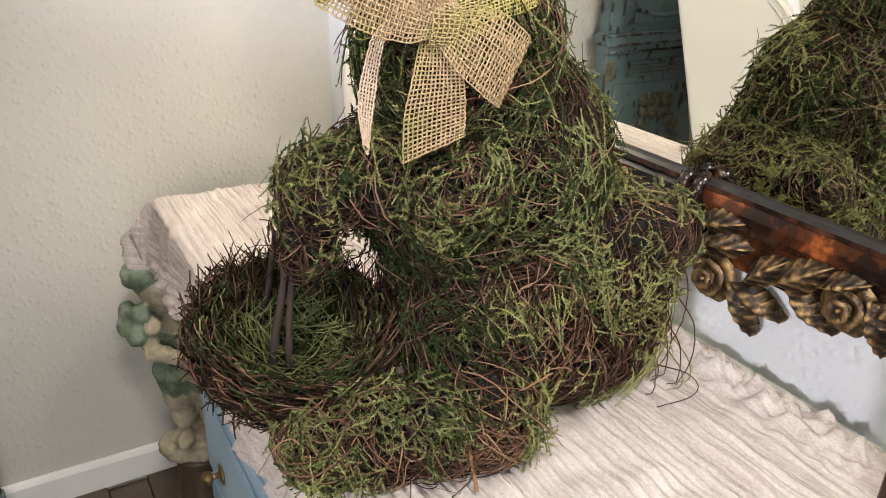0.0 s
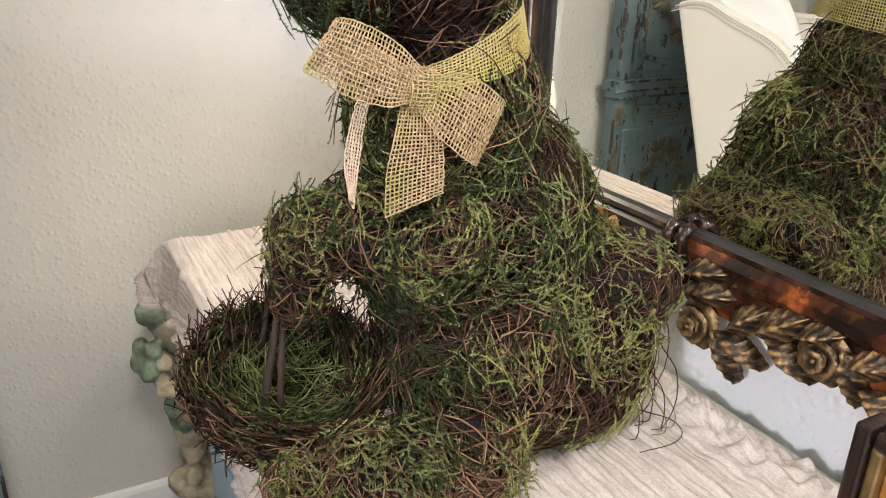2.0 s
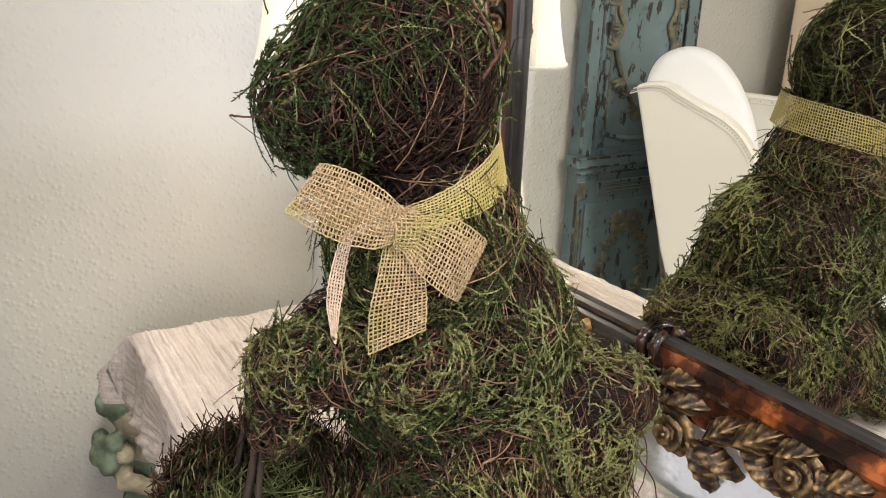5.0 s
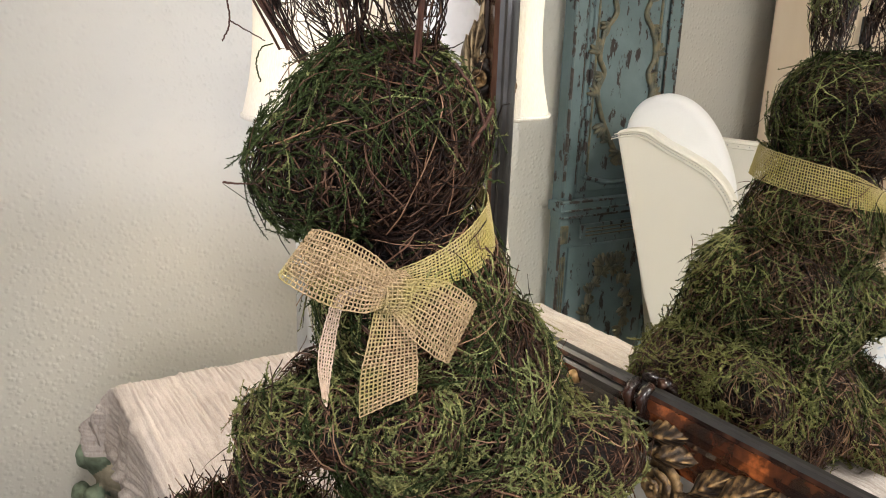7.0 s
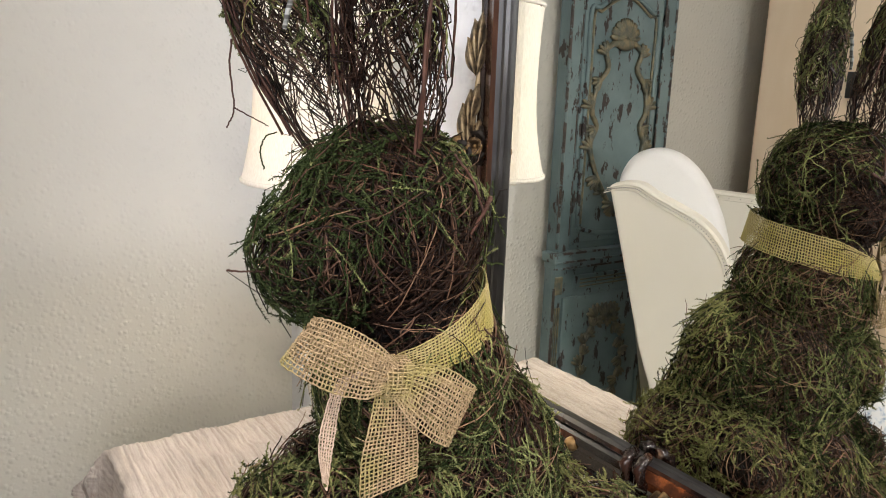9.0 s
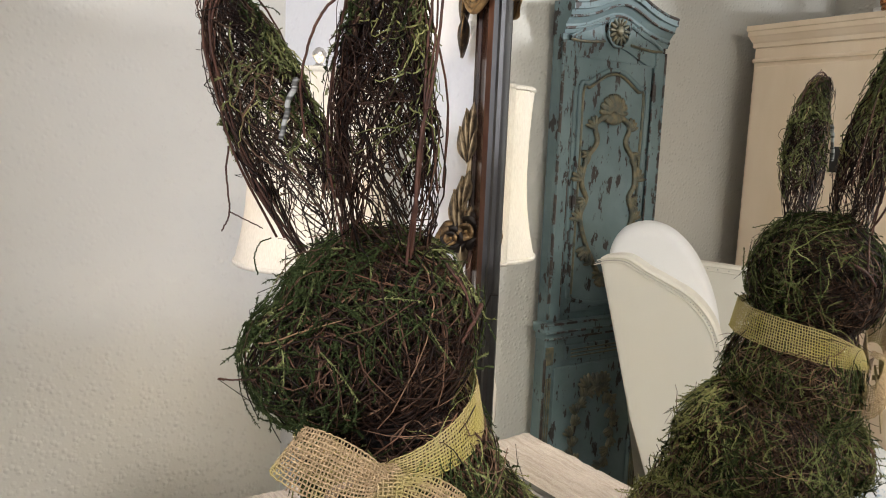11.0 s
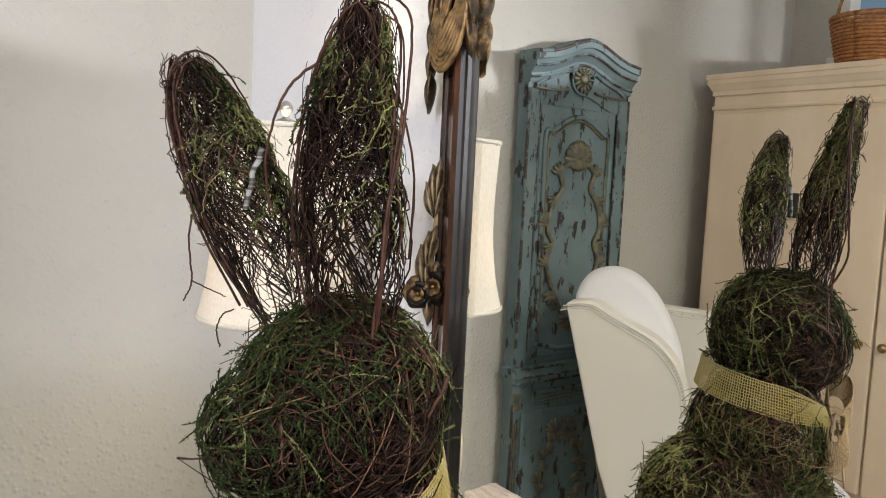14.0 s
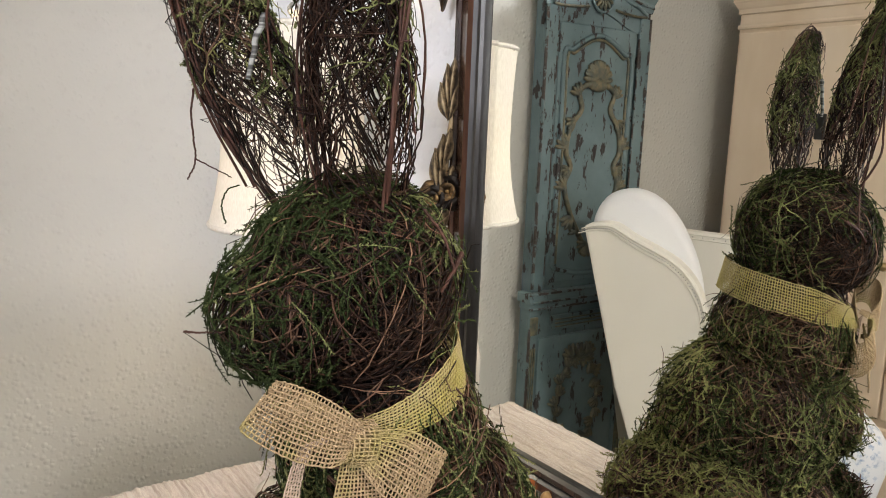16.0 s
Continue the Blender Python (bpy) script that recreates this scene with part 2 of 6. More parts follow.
UPHOLSTERY = n.colour(n.ramp(n.noise(600, 2), [(0.3, (0.70, 0.67, 0.59)), (0.7, (0.80, 0.77, 0.70))])).bump(n.noise(900, 2), 0.2, 0.001).m
# same upholstery in a whiter colour, for the cool light on the padding
n = Nodes("lit_upholstery", 0.85)
UPHOLSTERY_LIT = n.colour(n.ramp(n.noise(600, 2), [(0.3, (0.78, 0.78, 0.79)), (0.7, (0.86, 0.86, 0.87))])).bump(n.noise(900, 2), 0.2, 0.001).m
n = Nodes("nailhead_trim", 0.4, 0.6)
NAIL = n.colour((0.42, 0.40, 0.38)).m
n = Nodes("honey_wicker", 0.6)
WICKER = n.colour(n.ramp(n.noise(70, 3), [(0.3, (0.26, 0.10, 0.03)), (0.7, (0.48, 0.22, 0.075))])).m
n = Nodes("weathered_stone_cream", 0.85)
STONE = n.colour(n.ramp(n.noise(20, 6, 0.65), [(0.35, (0.22, 0.195, 0.13)), (0.65, (0.50, 0.44, 0.32))])).bump(n.noise(60, 5), 0.5, 0.004).m
n = Nodes("verdigris_stone", 0.85)
VERDIGRIS = n.colour(n.ramp(n.noise(24, 6, 0.65), [(0.35, (0.085, 0.100, 0.062)), (0.65, (0.22, 0.285, 0.205))])).bump(n.noise(60, 5), 0.5, 0.004).m
n = Nodes("burl_wood", 0.25)
BURL = n.colour(n.ramp(n.noise(22, 6, 0.65), [(0.35, (0.10, 0.035, 0.010)), (0.55, (0.30, 0.14, 0.035)), (0.7, (0.42, 0.22, 0.06))])).m
n = Nodes("blue_floral_cotton", 0.9)
sprays = n.ramp(n.noise(38, 5, 0.7), [(0.50, (0.76, 0.77, 0.80)), (0.58, (0.42, 0.50, 0.62)), (0.66, (0.20, 0.28, 0.42))])
PRINT = n.colour(n.mix(n.ramp(n.noise(14, 2), [(0.42, (0, 0, 0)), (0.55, (1, 1, 1))]), (0.76, 0.77, 0.80), sprays)).m

# ---- mesh helpers ----


def link_mesh(name, me, mats, parent=None, label=""):
    for m in mats if isinstance(mats, (list, tuple)) else [mats]:
        me.materials.append(m)
    ob = new(name, me)
    if parent:
        ob.parent = parent
    return tagged(ob, label)


def part(name, bm, mats, parent=None, label="", smooth=False):
    """Links a bmesh as one mesh object, under a thing or a part where one is given."""
    bmesh.ops.recalc_face_normals(bm, faces=bm.faces)
    me = bpy.data.meshes.new(name)
    bm.to_mesh(me)
    bm.free()
    if smooth:
        me.polygons.foreach_set("use_smooth", [True] * len(me.polygons))
    return link_mesh(name, me, mats, parent, label)


def thing(name, place, label, category, group="", kind=""):
    ob = new(name)
    ob.location = place
    ob.empty_display_size = 0.05
    return tagged(ob, label, category, group, kind)


def box(bm, x0, x1, y0, y1, z0, z1, bevel=0.0, seg=2, mat=0):
    made = bmesh.ops.create_cube(bm, size=1, matrix=Matrix.LocRotScale(((x0 + x1) / 2, (y0 + y1) / 2, (z0 + z1) / 2), None, (x1 - x0, y1 - y0, z1 - z0)))
    faces = list({f for v in made["verts"] for f in v.link_faces})
    if bevel:
        edges = list({e for f in faces for e in f.edges})
        out = bmesh.ops.bevel(bm, geom=edges, offset=bevel, segments=seg, affect="EDGES", profile=0.5)
        faces = list({f for v in out["verts"] for f in v.link_faces} | {f for f in faces if f.is_valid})
    for f in faces:
        f.material_index = mat
    return bm


def ball(bm, centre, radii, turn=None, sub=2, mat=0):
    m = Matrix.LocRotScale(centre, turn, radii)
    made = bmesh.ops.create_icosphere(bm, subdivisions=sub, radius=1, matrix=m)
    for f in {f for v in made["verts"] for f in v.link_faces}:
        f.material_index, f.smooth = mat, True
    return bm


def lathe(bm, profile, steps=40, centre=(0, 0), mat=0, wobble=None):
    """Turns a list of (radius, z) round the z axis."""
    rings = []
    for r, z in profile:
        ring = []
        for i in range(steps):
            a = 2 * math.pi * i / steps
            k = wobble(a, z) if wobble else 1.0
            ring.append(bm.verts.new((centre[0] + r * k * math.cos(a), centre[1] + r * k * math.sin(a), z)))
        rings.append(ring)
    for a, b in zip(rings, rings[1:]):
        for i in range(steps):
            f = bm.faces.new((a[i], a[(i + 1) % steps], b[(i + 1) % steps], b[i]))
            f.smooth, f.material_index = True, mat
    return bm


def extrude_profile(bm, profile, path, closed=False, mat=0):
    """Sweeps a list of (side, up) along a path of (place, side direction, up direction)."""
    rings = [[bm.verts.new(Vector(p) + Vector(s) * a + Vector(u) * b) for a, b in profile] for p, s, u in path]
    pairs = list(zip(rings, rings[1:])) + ([(rings[-1], rings[0])] if closed else [])
    k = len(profile)
    for a, b in pairs:
        for i in range(k):
            f = bm.faces.new((a[i], a[(i + 1) % k], b[(i + 1) % k], b[i]))
            f.material_index = mat
    if not closed:
        bm.faces.new(rings[0])
        bm.faces.new(list(reversed(rings[-1])))
    return bm


def tube(bm, points, radii, sides=6, mat=0):
    """A round bar along points."""
    pts = [Vector(p) for p in points]
    rings = []
    for i, p in enumerate(pts):
        d = (pts[min(i + 1, len(pts) - 1)] - pts[max(i - 1, 0)]).normalized()
        a = d.cross(Vector((0.31, 0.52, 0.79))).normalized()
        b = d.cross(a)
        r = radii[i] if isinstance(radii, (list, tuple)) else radii
        rings.append([bm.verts.new(p + (a * math.cos(q) + b * math.sin(q)) * r) for q in [2 * math.pi * j / sides for j in range(sides)]])
    for a, b in zip(rings, rings[1:]):
        for i in range(sides):
            f = bm.faces.new((a[i], a[(i + 1) % sides], b[(i + 1) % sides], b[i]))
            f.smooth, f.material_index = True, mat
    bm.faces.new(rings[0])
    bm.faces.new(list(reversed(rings[-1])))
    return bm


def smooth_path(points, n):
    """Catmull-Rom through points, n samples."""
    p = np.array(points, float)
    p = np.vstack([2 * p[0] - p[1], p, 2 * p[-1] - p[-2]])
    t = np.linspace(0, len(p) - 3 - 1e-9, n)
    i = t.astype(int)
    f = (t - i)[:, None]
    a, b, c, d = p[i], p[i + 1], p[i + 2], p[i + 3]
    return 0.5 * (2 * b + (c - a) * f + (2 * a - 5 * b + 4 * c - d) * f ** 2 + (3 * b - a - 3 * c + d) * f ** 3)


class Soup:
    """Collects many small pieces as arrays and makes one mesh of them."""

    def __init__(self):
        self.v, self.q, self.t, self.n = [], [], [], 0

    def add(self, verts, quads=None, tris=None, mat=0):
        if quads is not None and len(quads):
            self.q.append((quads + self.n, mat))
        if tris is not None and len(tris):
            self.t.append((tris + self.n, mat))
        self.v.append(verts)
        self.n += len(verts)

    def tubes(self, paths, radii, mat=0, sides=3):
        """paths: (n, k, 3); radii: (n, k)."""
        n, k, _ = paths.shape
        d = np.gradient(paths, axis=1)
        d /= np.linalg.norm(d, axis=2, keepdims=True) + 1e-9
        ref = np.array([0.31, 0.52, 0.79])
        a = np.cross(d, ref)
        a /= np.linalg.norm(a, axis=2, keepdims=True) + 1e-9
        b = np.cross(d, a)
        ang = np.arange(sides) * 2 * np.pi / sides
        ring = paths[:, :, None] + radii[:, :, None, None] * (np.cos(ang)[:, None] * a[:, :, None] + np.sin(ang)[:, None] * b[:, :, None])
        base = (np.arange(n) * k * sides)[:, None, None] + (np.arange(k - 1) * sides)[None, :, None]
        j = np.arange(sides)[None, None]
        jn = (j + 1) % sides
        quads = np.stack([base + j, base + jn, base + sides + jn, base + sides + j], -1).reshape(-1, 4)
        self.add(ring.reshape(-1, 3), quads=quads, mat=mat)

    def leaflets(self, paths, rng, per, length, width, mat=0):
        """Small pointed scales along paths."""
        n, k, _ = paths.shape
        f = np.linspace(0.08, 0.98, per)[None] * (k - 1) + rng.uniform(-0.15, 0.15, (n, per))
        f = np.clip(f, 0, k - 1.001)
        i = f.astype(int)
        w = (f - i)[..., None]
        row = np.arange(n)[:, None]
        p0, p1 = paths[row, i], paths[row, i + 1]
        p = p0 * (1 - w) + p1 * w
        d = p1 - p0
        d /= np.linalg.norm(d, axis=2, keepdims=True) + 1e-9
        s = np.cross(d, rng.normal(size=(n, per, 3)))
        s /= np.linalg.norm(s, axis=2, keepdims=True) + 1e-9
        side = np.cross(d, s)
        size = rng.uniform(0.6, 1.25, (n, per, 1))
        tip = p + (s * 0.85 + d * 0.5) * length * size
        tri = np.stack([p + side * width * 0.5 - d * width * 0.4, p - side * width * 0.5 + d * width * 0.4, tip], 2).reshape(-1, 3)
        self.add(tri, tris=np.arange(len(tri)).reshape(-1, 3), mat=mat)

    def mesh(self, name, smooth=True):
        v = np.vstack(self.v)
        fq = [q for q, _ in self.q]
        ft = [t for t, _ in self.t]
        q = np.vstack(fq) if fq else np.zeros((0, 4), int)
        t = np.vstack(ft) if ft else np.zeros((0, 3), int)
        mats = np.concatenate([np.full(len(a), m) for a, m in self.q] + [np.full(len(a), m) for a, m in self.t]).astype(np.int32)
        me = bpy.data.meshes.new(name)
        me.vertices.add(len(v))
        me.vertices.foreach_set("co", v.astype(np.float32).ravel())
        me.loops.add(q.size + t.size)
        me.loops.foreach_set("vertex_index", np.concatenate([q.ravel(), t.ravel()]).astype(np.int32))
        me.polygons.add(len(q) + len(t))
        start = np.concatenate([np.arange(len(q)) * 4, q.size + np.arange(len(t)) * 3]).astype(np.int32)
        me.polygons.foreach_set("loop_start", start)
        me.polygons.foreach_set("material_index", mats)
        me.polygons.foreach_set("use_smooth", np.full(len(q) + len(t), smooth))
        me.update(calc_edges=True)
        me.validate()
        return me

# ---- room shell ----
WALL_X, WALL_Y, WEST_X, SOUTH_Y, TOP = 0.685, 1.70, -1.62, -2.5, 2.55


def slab(name, boxes, mat, label, category):
    bm = bmesh.new()
    for b in boxes:
        box(bm, *b)
    ob = part(name, bm, mat)
    return tagged(ob, label, category, kind="structure")


slab("floor", [(WEST_X, WALL_X, SOUTH_Y, WALL_Y, -0.12, -0.02)], FLOOR, "dark brown wood floor boards", "floor")
slab("ceiling", [(WEST_X - 0.12, WALL_X + 0.12, SOUTH_Y - 0.12, WALL_Y + 0.12, TOP, TOP + 0.12)], CEIL, "plain white painted ceiling", "ceiling")
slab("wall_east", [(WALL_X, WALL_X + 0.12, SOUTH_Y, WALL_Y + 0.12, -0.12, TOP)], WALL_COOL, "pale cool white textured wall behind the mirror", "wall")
slab("wall_north", [(WEST_X, WALL_X, WALL_Y, WALL_Y + 0.12, -0.12, TOP)], WALL, "cream orange-peel textured wall at the room corner", "wall")
W0, W1 = WEST_X - 0.12, WEST_X
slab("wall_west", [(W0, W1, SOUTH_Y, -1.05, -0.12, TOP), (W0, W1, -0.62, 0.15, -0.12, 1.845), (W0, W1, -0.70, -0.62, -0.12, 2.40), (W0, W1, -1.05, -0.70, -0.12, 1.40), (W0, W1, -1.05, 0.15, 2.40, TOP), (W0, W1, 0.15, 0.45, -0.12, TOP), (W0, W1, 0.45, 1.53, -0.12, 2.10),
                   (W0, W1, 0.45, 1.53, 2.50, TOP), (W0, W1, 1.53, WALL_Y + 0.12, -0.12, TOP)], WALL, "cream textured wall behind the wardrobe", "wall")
slab("wall_south", [(WEST_X - 0.12, -1.35, SOUTH_Y - 0.12, SOUTH_Y, -0.12, TOP), (0.05, WALL_X + 0.12, SOUTH_Y - 0.12, SOUTH_Y, -0.12, TOP),
                    (-1.35, 0.05, SOUTH_Y - 0.12, SOUTH_Y, -0.12, 0.85), (-1.35, 0.05, SOUTH_Y - 0.12, SOUTH_Y, 2.25, TOP)], WALL, "cream textured wall with a window opening", "wall")

win = thing("window_1", (-0.65, SOUTH_Y - 0.06, 0.85), "white-framed window letting in cool daylight", "window", kind="structure")
for name, b in (("window_sill", (-0.75, 0.75, -0.05, 0.11, -0.03, 0.0)), ("window_frame", (-0.70, -0.64, -0.04, 0.04, 0.0, 1.4)), ("window_frame", (0.64, 0.70, -0.04, 0.04, 0.0, 1.4)),
                ("window_frame", (-0.64, 0.64, -0.04, 0.04, 1.34, 1.4)), ("window_frame", (-0.64, 0.64, -0.04, 0.04, 0.68, 0.73))):
    part(name, box(bmesh.new(), *b, 0.006), TRIM, win)
win = thing("window_2", (WEST_X - 0.06, 0.99, 2.10), "white-framed high window above the wardrobe letting in cool daylight", "window", kind="structure")
for name, b in (("window_sill", (-0.05, 0.075, -0.56, 0.56, -0.025, 0.0)), ("window_frame", (-0.04, 0.04, -0.54, -0.50, 0.0, 0.4)), ("window_frame", (-0.04, 0.04, 0.50, 0.54, 0.0, 0.4)),
                ("window_frame", (-0.04, 0.04, -0.50, 0.50, 0.37, 0.4)), ("window_frame", (-0.04, 0.04, -0.02, 0.02, 0.0, 0.37))):
    part(name, box(bmesh.new(), *b, 0.006), TRIM, win)


# unseen side windows, added; their sill heights shape where the daylight falls
for name, y, half, low, words in (("window_3", -0.235, 0.385, 1.845, "white-framed high side window, unseen, added to cut the light on the wall"), ("window_4", -0.875, 0.175, 1.40, "narrow white-framed side window, unseen, added to light the wall under the mirror")):
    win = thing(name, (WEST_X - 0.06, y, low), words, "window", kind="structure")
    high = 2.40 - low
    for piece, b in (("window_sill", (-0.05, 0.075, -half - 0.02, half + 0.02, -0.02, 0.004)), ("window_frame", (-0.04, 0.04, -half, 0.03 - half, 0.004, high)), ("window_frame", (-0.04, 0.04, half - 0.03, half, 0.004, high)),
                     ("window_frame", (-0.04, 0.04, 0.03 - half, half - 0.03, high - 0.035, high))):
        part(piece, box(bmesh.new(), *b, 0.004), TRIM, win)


def skirting(name, path, label):
    """A board with a rounded top edge along the foot of a wall."""
    prof = [(0, 0), (0.014, 0), (0.014, 0.068), (0.010, 0.078), (0.004, 0.082), (0, 0.082)]
    ob = part(name, extrude_profile(bmesh.new(), prof, path), TRIM)
    return tagged(ob, label, "baseboard", kind="structure")


skirting("baseboard_north", [((WEST_X, WALL_Y - 0.001, 0), (0, -1, 0), (0, 0, 1)), ((WALL_X - 0.02, WALL_Y - 0.001, 0), (0, -1, 0), (0, 0, 1))], "white painted baseboard along the cream wall")
skirting("baseboard_east", [((WALL_X - 0.001, SOUTH_Y + 0.02, 0), (-1, 0, 0), (0, 0, 1)), ((WALL_X - 0.001, WALL_Y - 0.02, 0), (-1, 0, 0), (0, 0, 1))], "white painted baseboard behind the dresser")

cl = thing("ceiling_light", (0.05, -0.50, TOP), "round white flush ceiling light, switched on", "ceiling light")
part("frame", lathe(bmesh.new(), [(0.2, 0), (0.215, -0.005), (0.215, -0.02), (0.2, -0.022), (0.195, -0.018)]), TRIM, cl)
part("diffuser", lathe(bmesh.new(), [(0.195, -0.012), (0.16, -0.016), (0.08, -0.018), (0.001, -0.018)]), DIFFUSER, cl)

# ---- dresser ----
DX0, DX1, DY0, DY1, DTOP = 0.225, 0.675, -0.62, 1.240, 0.880
dresser = thing("dresser", ((DX0 + DX1) / 2, 0.3, 0), "worn pale blue painted wooden dresser with brass pulls", "dresser")


def at_dresser(x0, x1, y0, y1, z0, z1):
    ox, oy = (DX0 + DX1) / 2, 0.3
    return x0 - ox, x1 - ox, y0 - oy, y1 - oy, z0, z1


part("body", box(bmesh.new(), *at_dresser(DX0 + 0.004, DX1, DY0, DY1, 0.09, DTOP - 0.026), 0.006), BLUE, dresser)
part("top", box(bmesh.new(), *at_dresser(DX0 - 0.018, DX1 + 0.004, DY0 - 0.02, DY1 + 0.02, DTOP - 0.0255, DTOP), 0.007, 3), SAGE, dresser, "sage green painted top board")
part("plinth", box(bmesh.new(), *at_dresser(DX0 - 0.006, DX1, DY0 - 0.004, DY1 + 0.004, 0.0, 0.09), 0.008, 3), BLUE, dresser)
for z0, z1 in ((0.115, 0.345), (0.365, 0.595), (0.615, 0.835)):
    for y0, y1 in ((DY0 + 0.03, 0.29), (0.31, DY1 - 0.03)):
        bm = box(bmesh.new(), *at_dresser(DX0 - 0.012, DX0 + 0.003, y0, y1, z0, z1), 0.005, 2)
        box(bm, *at_dresser(DX0 - 0.017, DX0 - 0.012, y0 + 0.035, y1 - 0.035, z0 + 0.035, z1 - 0.035), 0.004, 2)
        drawer = part("drawer", bm, BLUE, dresser)
        for y in (y0 + 0.14, y1 - 0.14):
            zc = (z0 + z1) / 2 - 0.033
            bm = bmesh.new()
            cx, cy, cz = DX0 - 0.017 - (DX0 + DX1) / 2, y - 0.3, zc
            ball(bm, (cx - 0.002, cy, cz), (0.004, 0.02, 0.02))
            tube(bm, [(cx, cy, cz), (cx - 0.012, cy, cz), (cx - 0.02, cy, cz)], [0.006, 0.005, 0.007], 10)
            ball(bm, (cx - 0.025, cy, cz), (0.010, 0.013, 0.013))
            part("knob", bm, BRASS, drawer, "aged brass drawer knob")

# crinkled linen runner, hanging over the front and the far end
def drape():
    back, front, far, near = 0.655, DX0 - 0.022, DY1 + 0.024, -0.62
    ds, dt = 0.0022, 0.0058
    s = np.arange(0, back - front + 0.145, ds)
    t = np.arange(0, far - near + 0.13, dt)
    S, T = np.meshgrid(s, t, indexing="ij")
    wob = np.zeros_like(S)
    rng = np.random.default_rng(5)
    for i, (fx, amp) in enumerate(((47, 0.0012), (71, 0.0014), (103, 0.0016), (139, 0.0014), (150, 0.0010))):
        ph = rng.uniform(0, 6.28)
        drift = 2.0 * np.sin(2.3 * T + 7 * S + i) + 1.0 * np.sin(6.1 * T + ph + 13 * S) + 0.45 * np.sin(19 * T + 41 * S + ph) + 0.9 * np.sin(29 * S + ph)
        fade = np.clip(0.45 + 0.7 * np.sin(3.7 * T + 33 * S + 2 * i) + 0.5 * np.sin(9 * T - 57 * S + ph), 0.0, 1.4)
        wob += 2.1 * amp * fade * (1 - np.abs(np.sin(math.pi * fx * S + drift + ph)) ** 0.7) ** 1.3
    for i in range(14):
        fx, fy, ph = rng.normal(0, 80), rng.normal(0, 80), rng.uniform(0, 6.28)
        wob += np.sin(fx * S + fy * T + ph) * 0.0005
    ridge = wob
    # gathered ruffle along the back hem and the hanging hems
    total_s, total_t = s[-1], t[-1]
    hem = np.exp(-((S - 0.030) / 0.026) ** 2)
    front_hem = np.exp(-((S - total_s + 0.02) / 0.018) ** 2) * np.clip(1 - (T - (far - near)) / 0.02, 0, 1)
    along = 2.4 * np.sin(9 * T + 1) + 1.5 * np.sin(23 * T + 2.2 * np.sin(5 * T)) + 0.9 * np.sin(61 * T + 2 * np.sin(13 * T)) + 0.5 * np.sin(133 * T + 3 * np.sin(17 * T))
    folds = (1 - np.abs(np.sin(105 * S + along))) ** 1.4 + 0.6 * (1 - np.abs(np.sin(190 * S - 0.8 * along + 1.7 * np.sin(31 * T)))) ** 1.6
    puckers = np.sin(170 * T + 4 * np.sin(21 * T) + 90 * S) * np.sin(47 * T + 3 * np.sin(8 * T)) + 0.6 * np.sin(291 * T + 5 * np.sin(29 * T) - 130 * S)
    ruffle = hem * (0.008 + 0.012 * folds + 0.0058 * puckers) + front_hem * (0.005 + 0.004 * puckers + 0.005 * folds)
    lift = 0.0035 + ridge + ruffle
    edge_wave = 0.006 * np.sin(21 * T + 2 * np.sin(9 * T)) + 0.003 * np.sin(77 * T + 3 * np.sin(15 * T))
    flat = back - front
    ox = np.clip(S - flat, 0, None)
    oy = np.clip(T - (far - near), 0, None)
    x = back + edge_wave * np.exp(-S / 0.03) - np.minimum(S, flat)
    y = near + np.minimum(T, far - near)
    r = 0.012
    def bend(o):
        a = np.clip(o / r, 0, np.pi / 2)
        return r * np.sin(a), r * (1 - np.cos(a)) + np.clip(o - r * np.pi / 2, 0, None)
    outx, dropx = bend(ox)
    outy, dropy = bend(oy)
    drop = np.maximum(dropx, dropy) - 0.15 * np.minimum(dropx, dropy)
    foldx = np.clip(ox / 0.1, 0, 1) * (0.010 * np.sin(24 * T + 1.3) + 0.006 * np.sin(57 * T))
    foldy = np.clip(oy / 0.1, 0, 1) * (0.010 * np.sin(24 * S + 0.4) + 0.006 * np.sin(61 * S))
    both = np.minimum(ox, oy)
    x = x - outx - np.abs(foldx) - 0.42 * both
    y = y + outy + np.abs(foldy) + 0.10 * both
    up = np.clip(1 - np.maximum(ox, oy) / 0.01, 0, 1)
    z = DTOP + lift * up + 0.003 * (1 - up) - drop
    x = x - (lift * (1 - up)) * (ox > 0)
    y = y + (lift * (1 - up)) * (oy > 0)
    ns, nt = S.shape
    v = np.stack([x, y, z], -1).reshape(-1, 3)
    i, j = np.meshgrid(np.arange(ns - 1), np.arange(nt - 1), indexing="ij")
    a = (i * nt + j).ravel()
    soup = Soup()
    soup.add(v, quads=np.stack([a, a + 1, a + nt + 1, a + nt], 1))
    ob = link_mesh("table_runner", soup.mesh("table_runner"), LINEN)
    solid = ob.modifiers.new("thickness", "SOLIDIFY")
    solid.thickness, solid.offset = 0.0012, 1
    return tagged(ob, "crinkled off-white linen runner with ruffled edges draped over the dresser", "runner")


drape()

# ---- wall mirror ----
GX, GY1, GZ0 = 0.655, 0.838, 1.082
GY0, GZ1 = -0.30, 2.02
mirror = thing("wall_mirror", (GX, (GY0 + GY1) / 2, GZ0), "large wall mirror in a dark frame with gilt leaves and roses", "mirror")
MO = Vector((GX, (GY0 + GY1) / 2, GZ0))


def to_mirror(bm):
    bmesh.ops.translate(bm, verts=bm.verts, vec=-MO)
    return bm


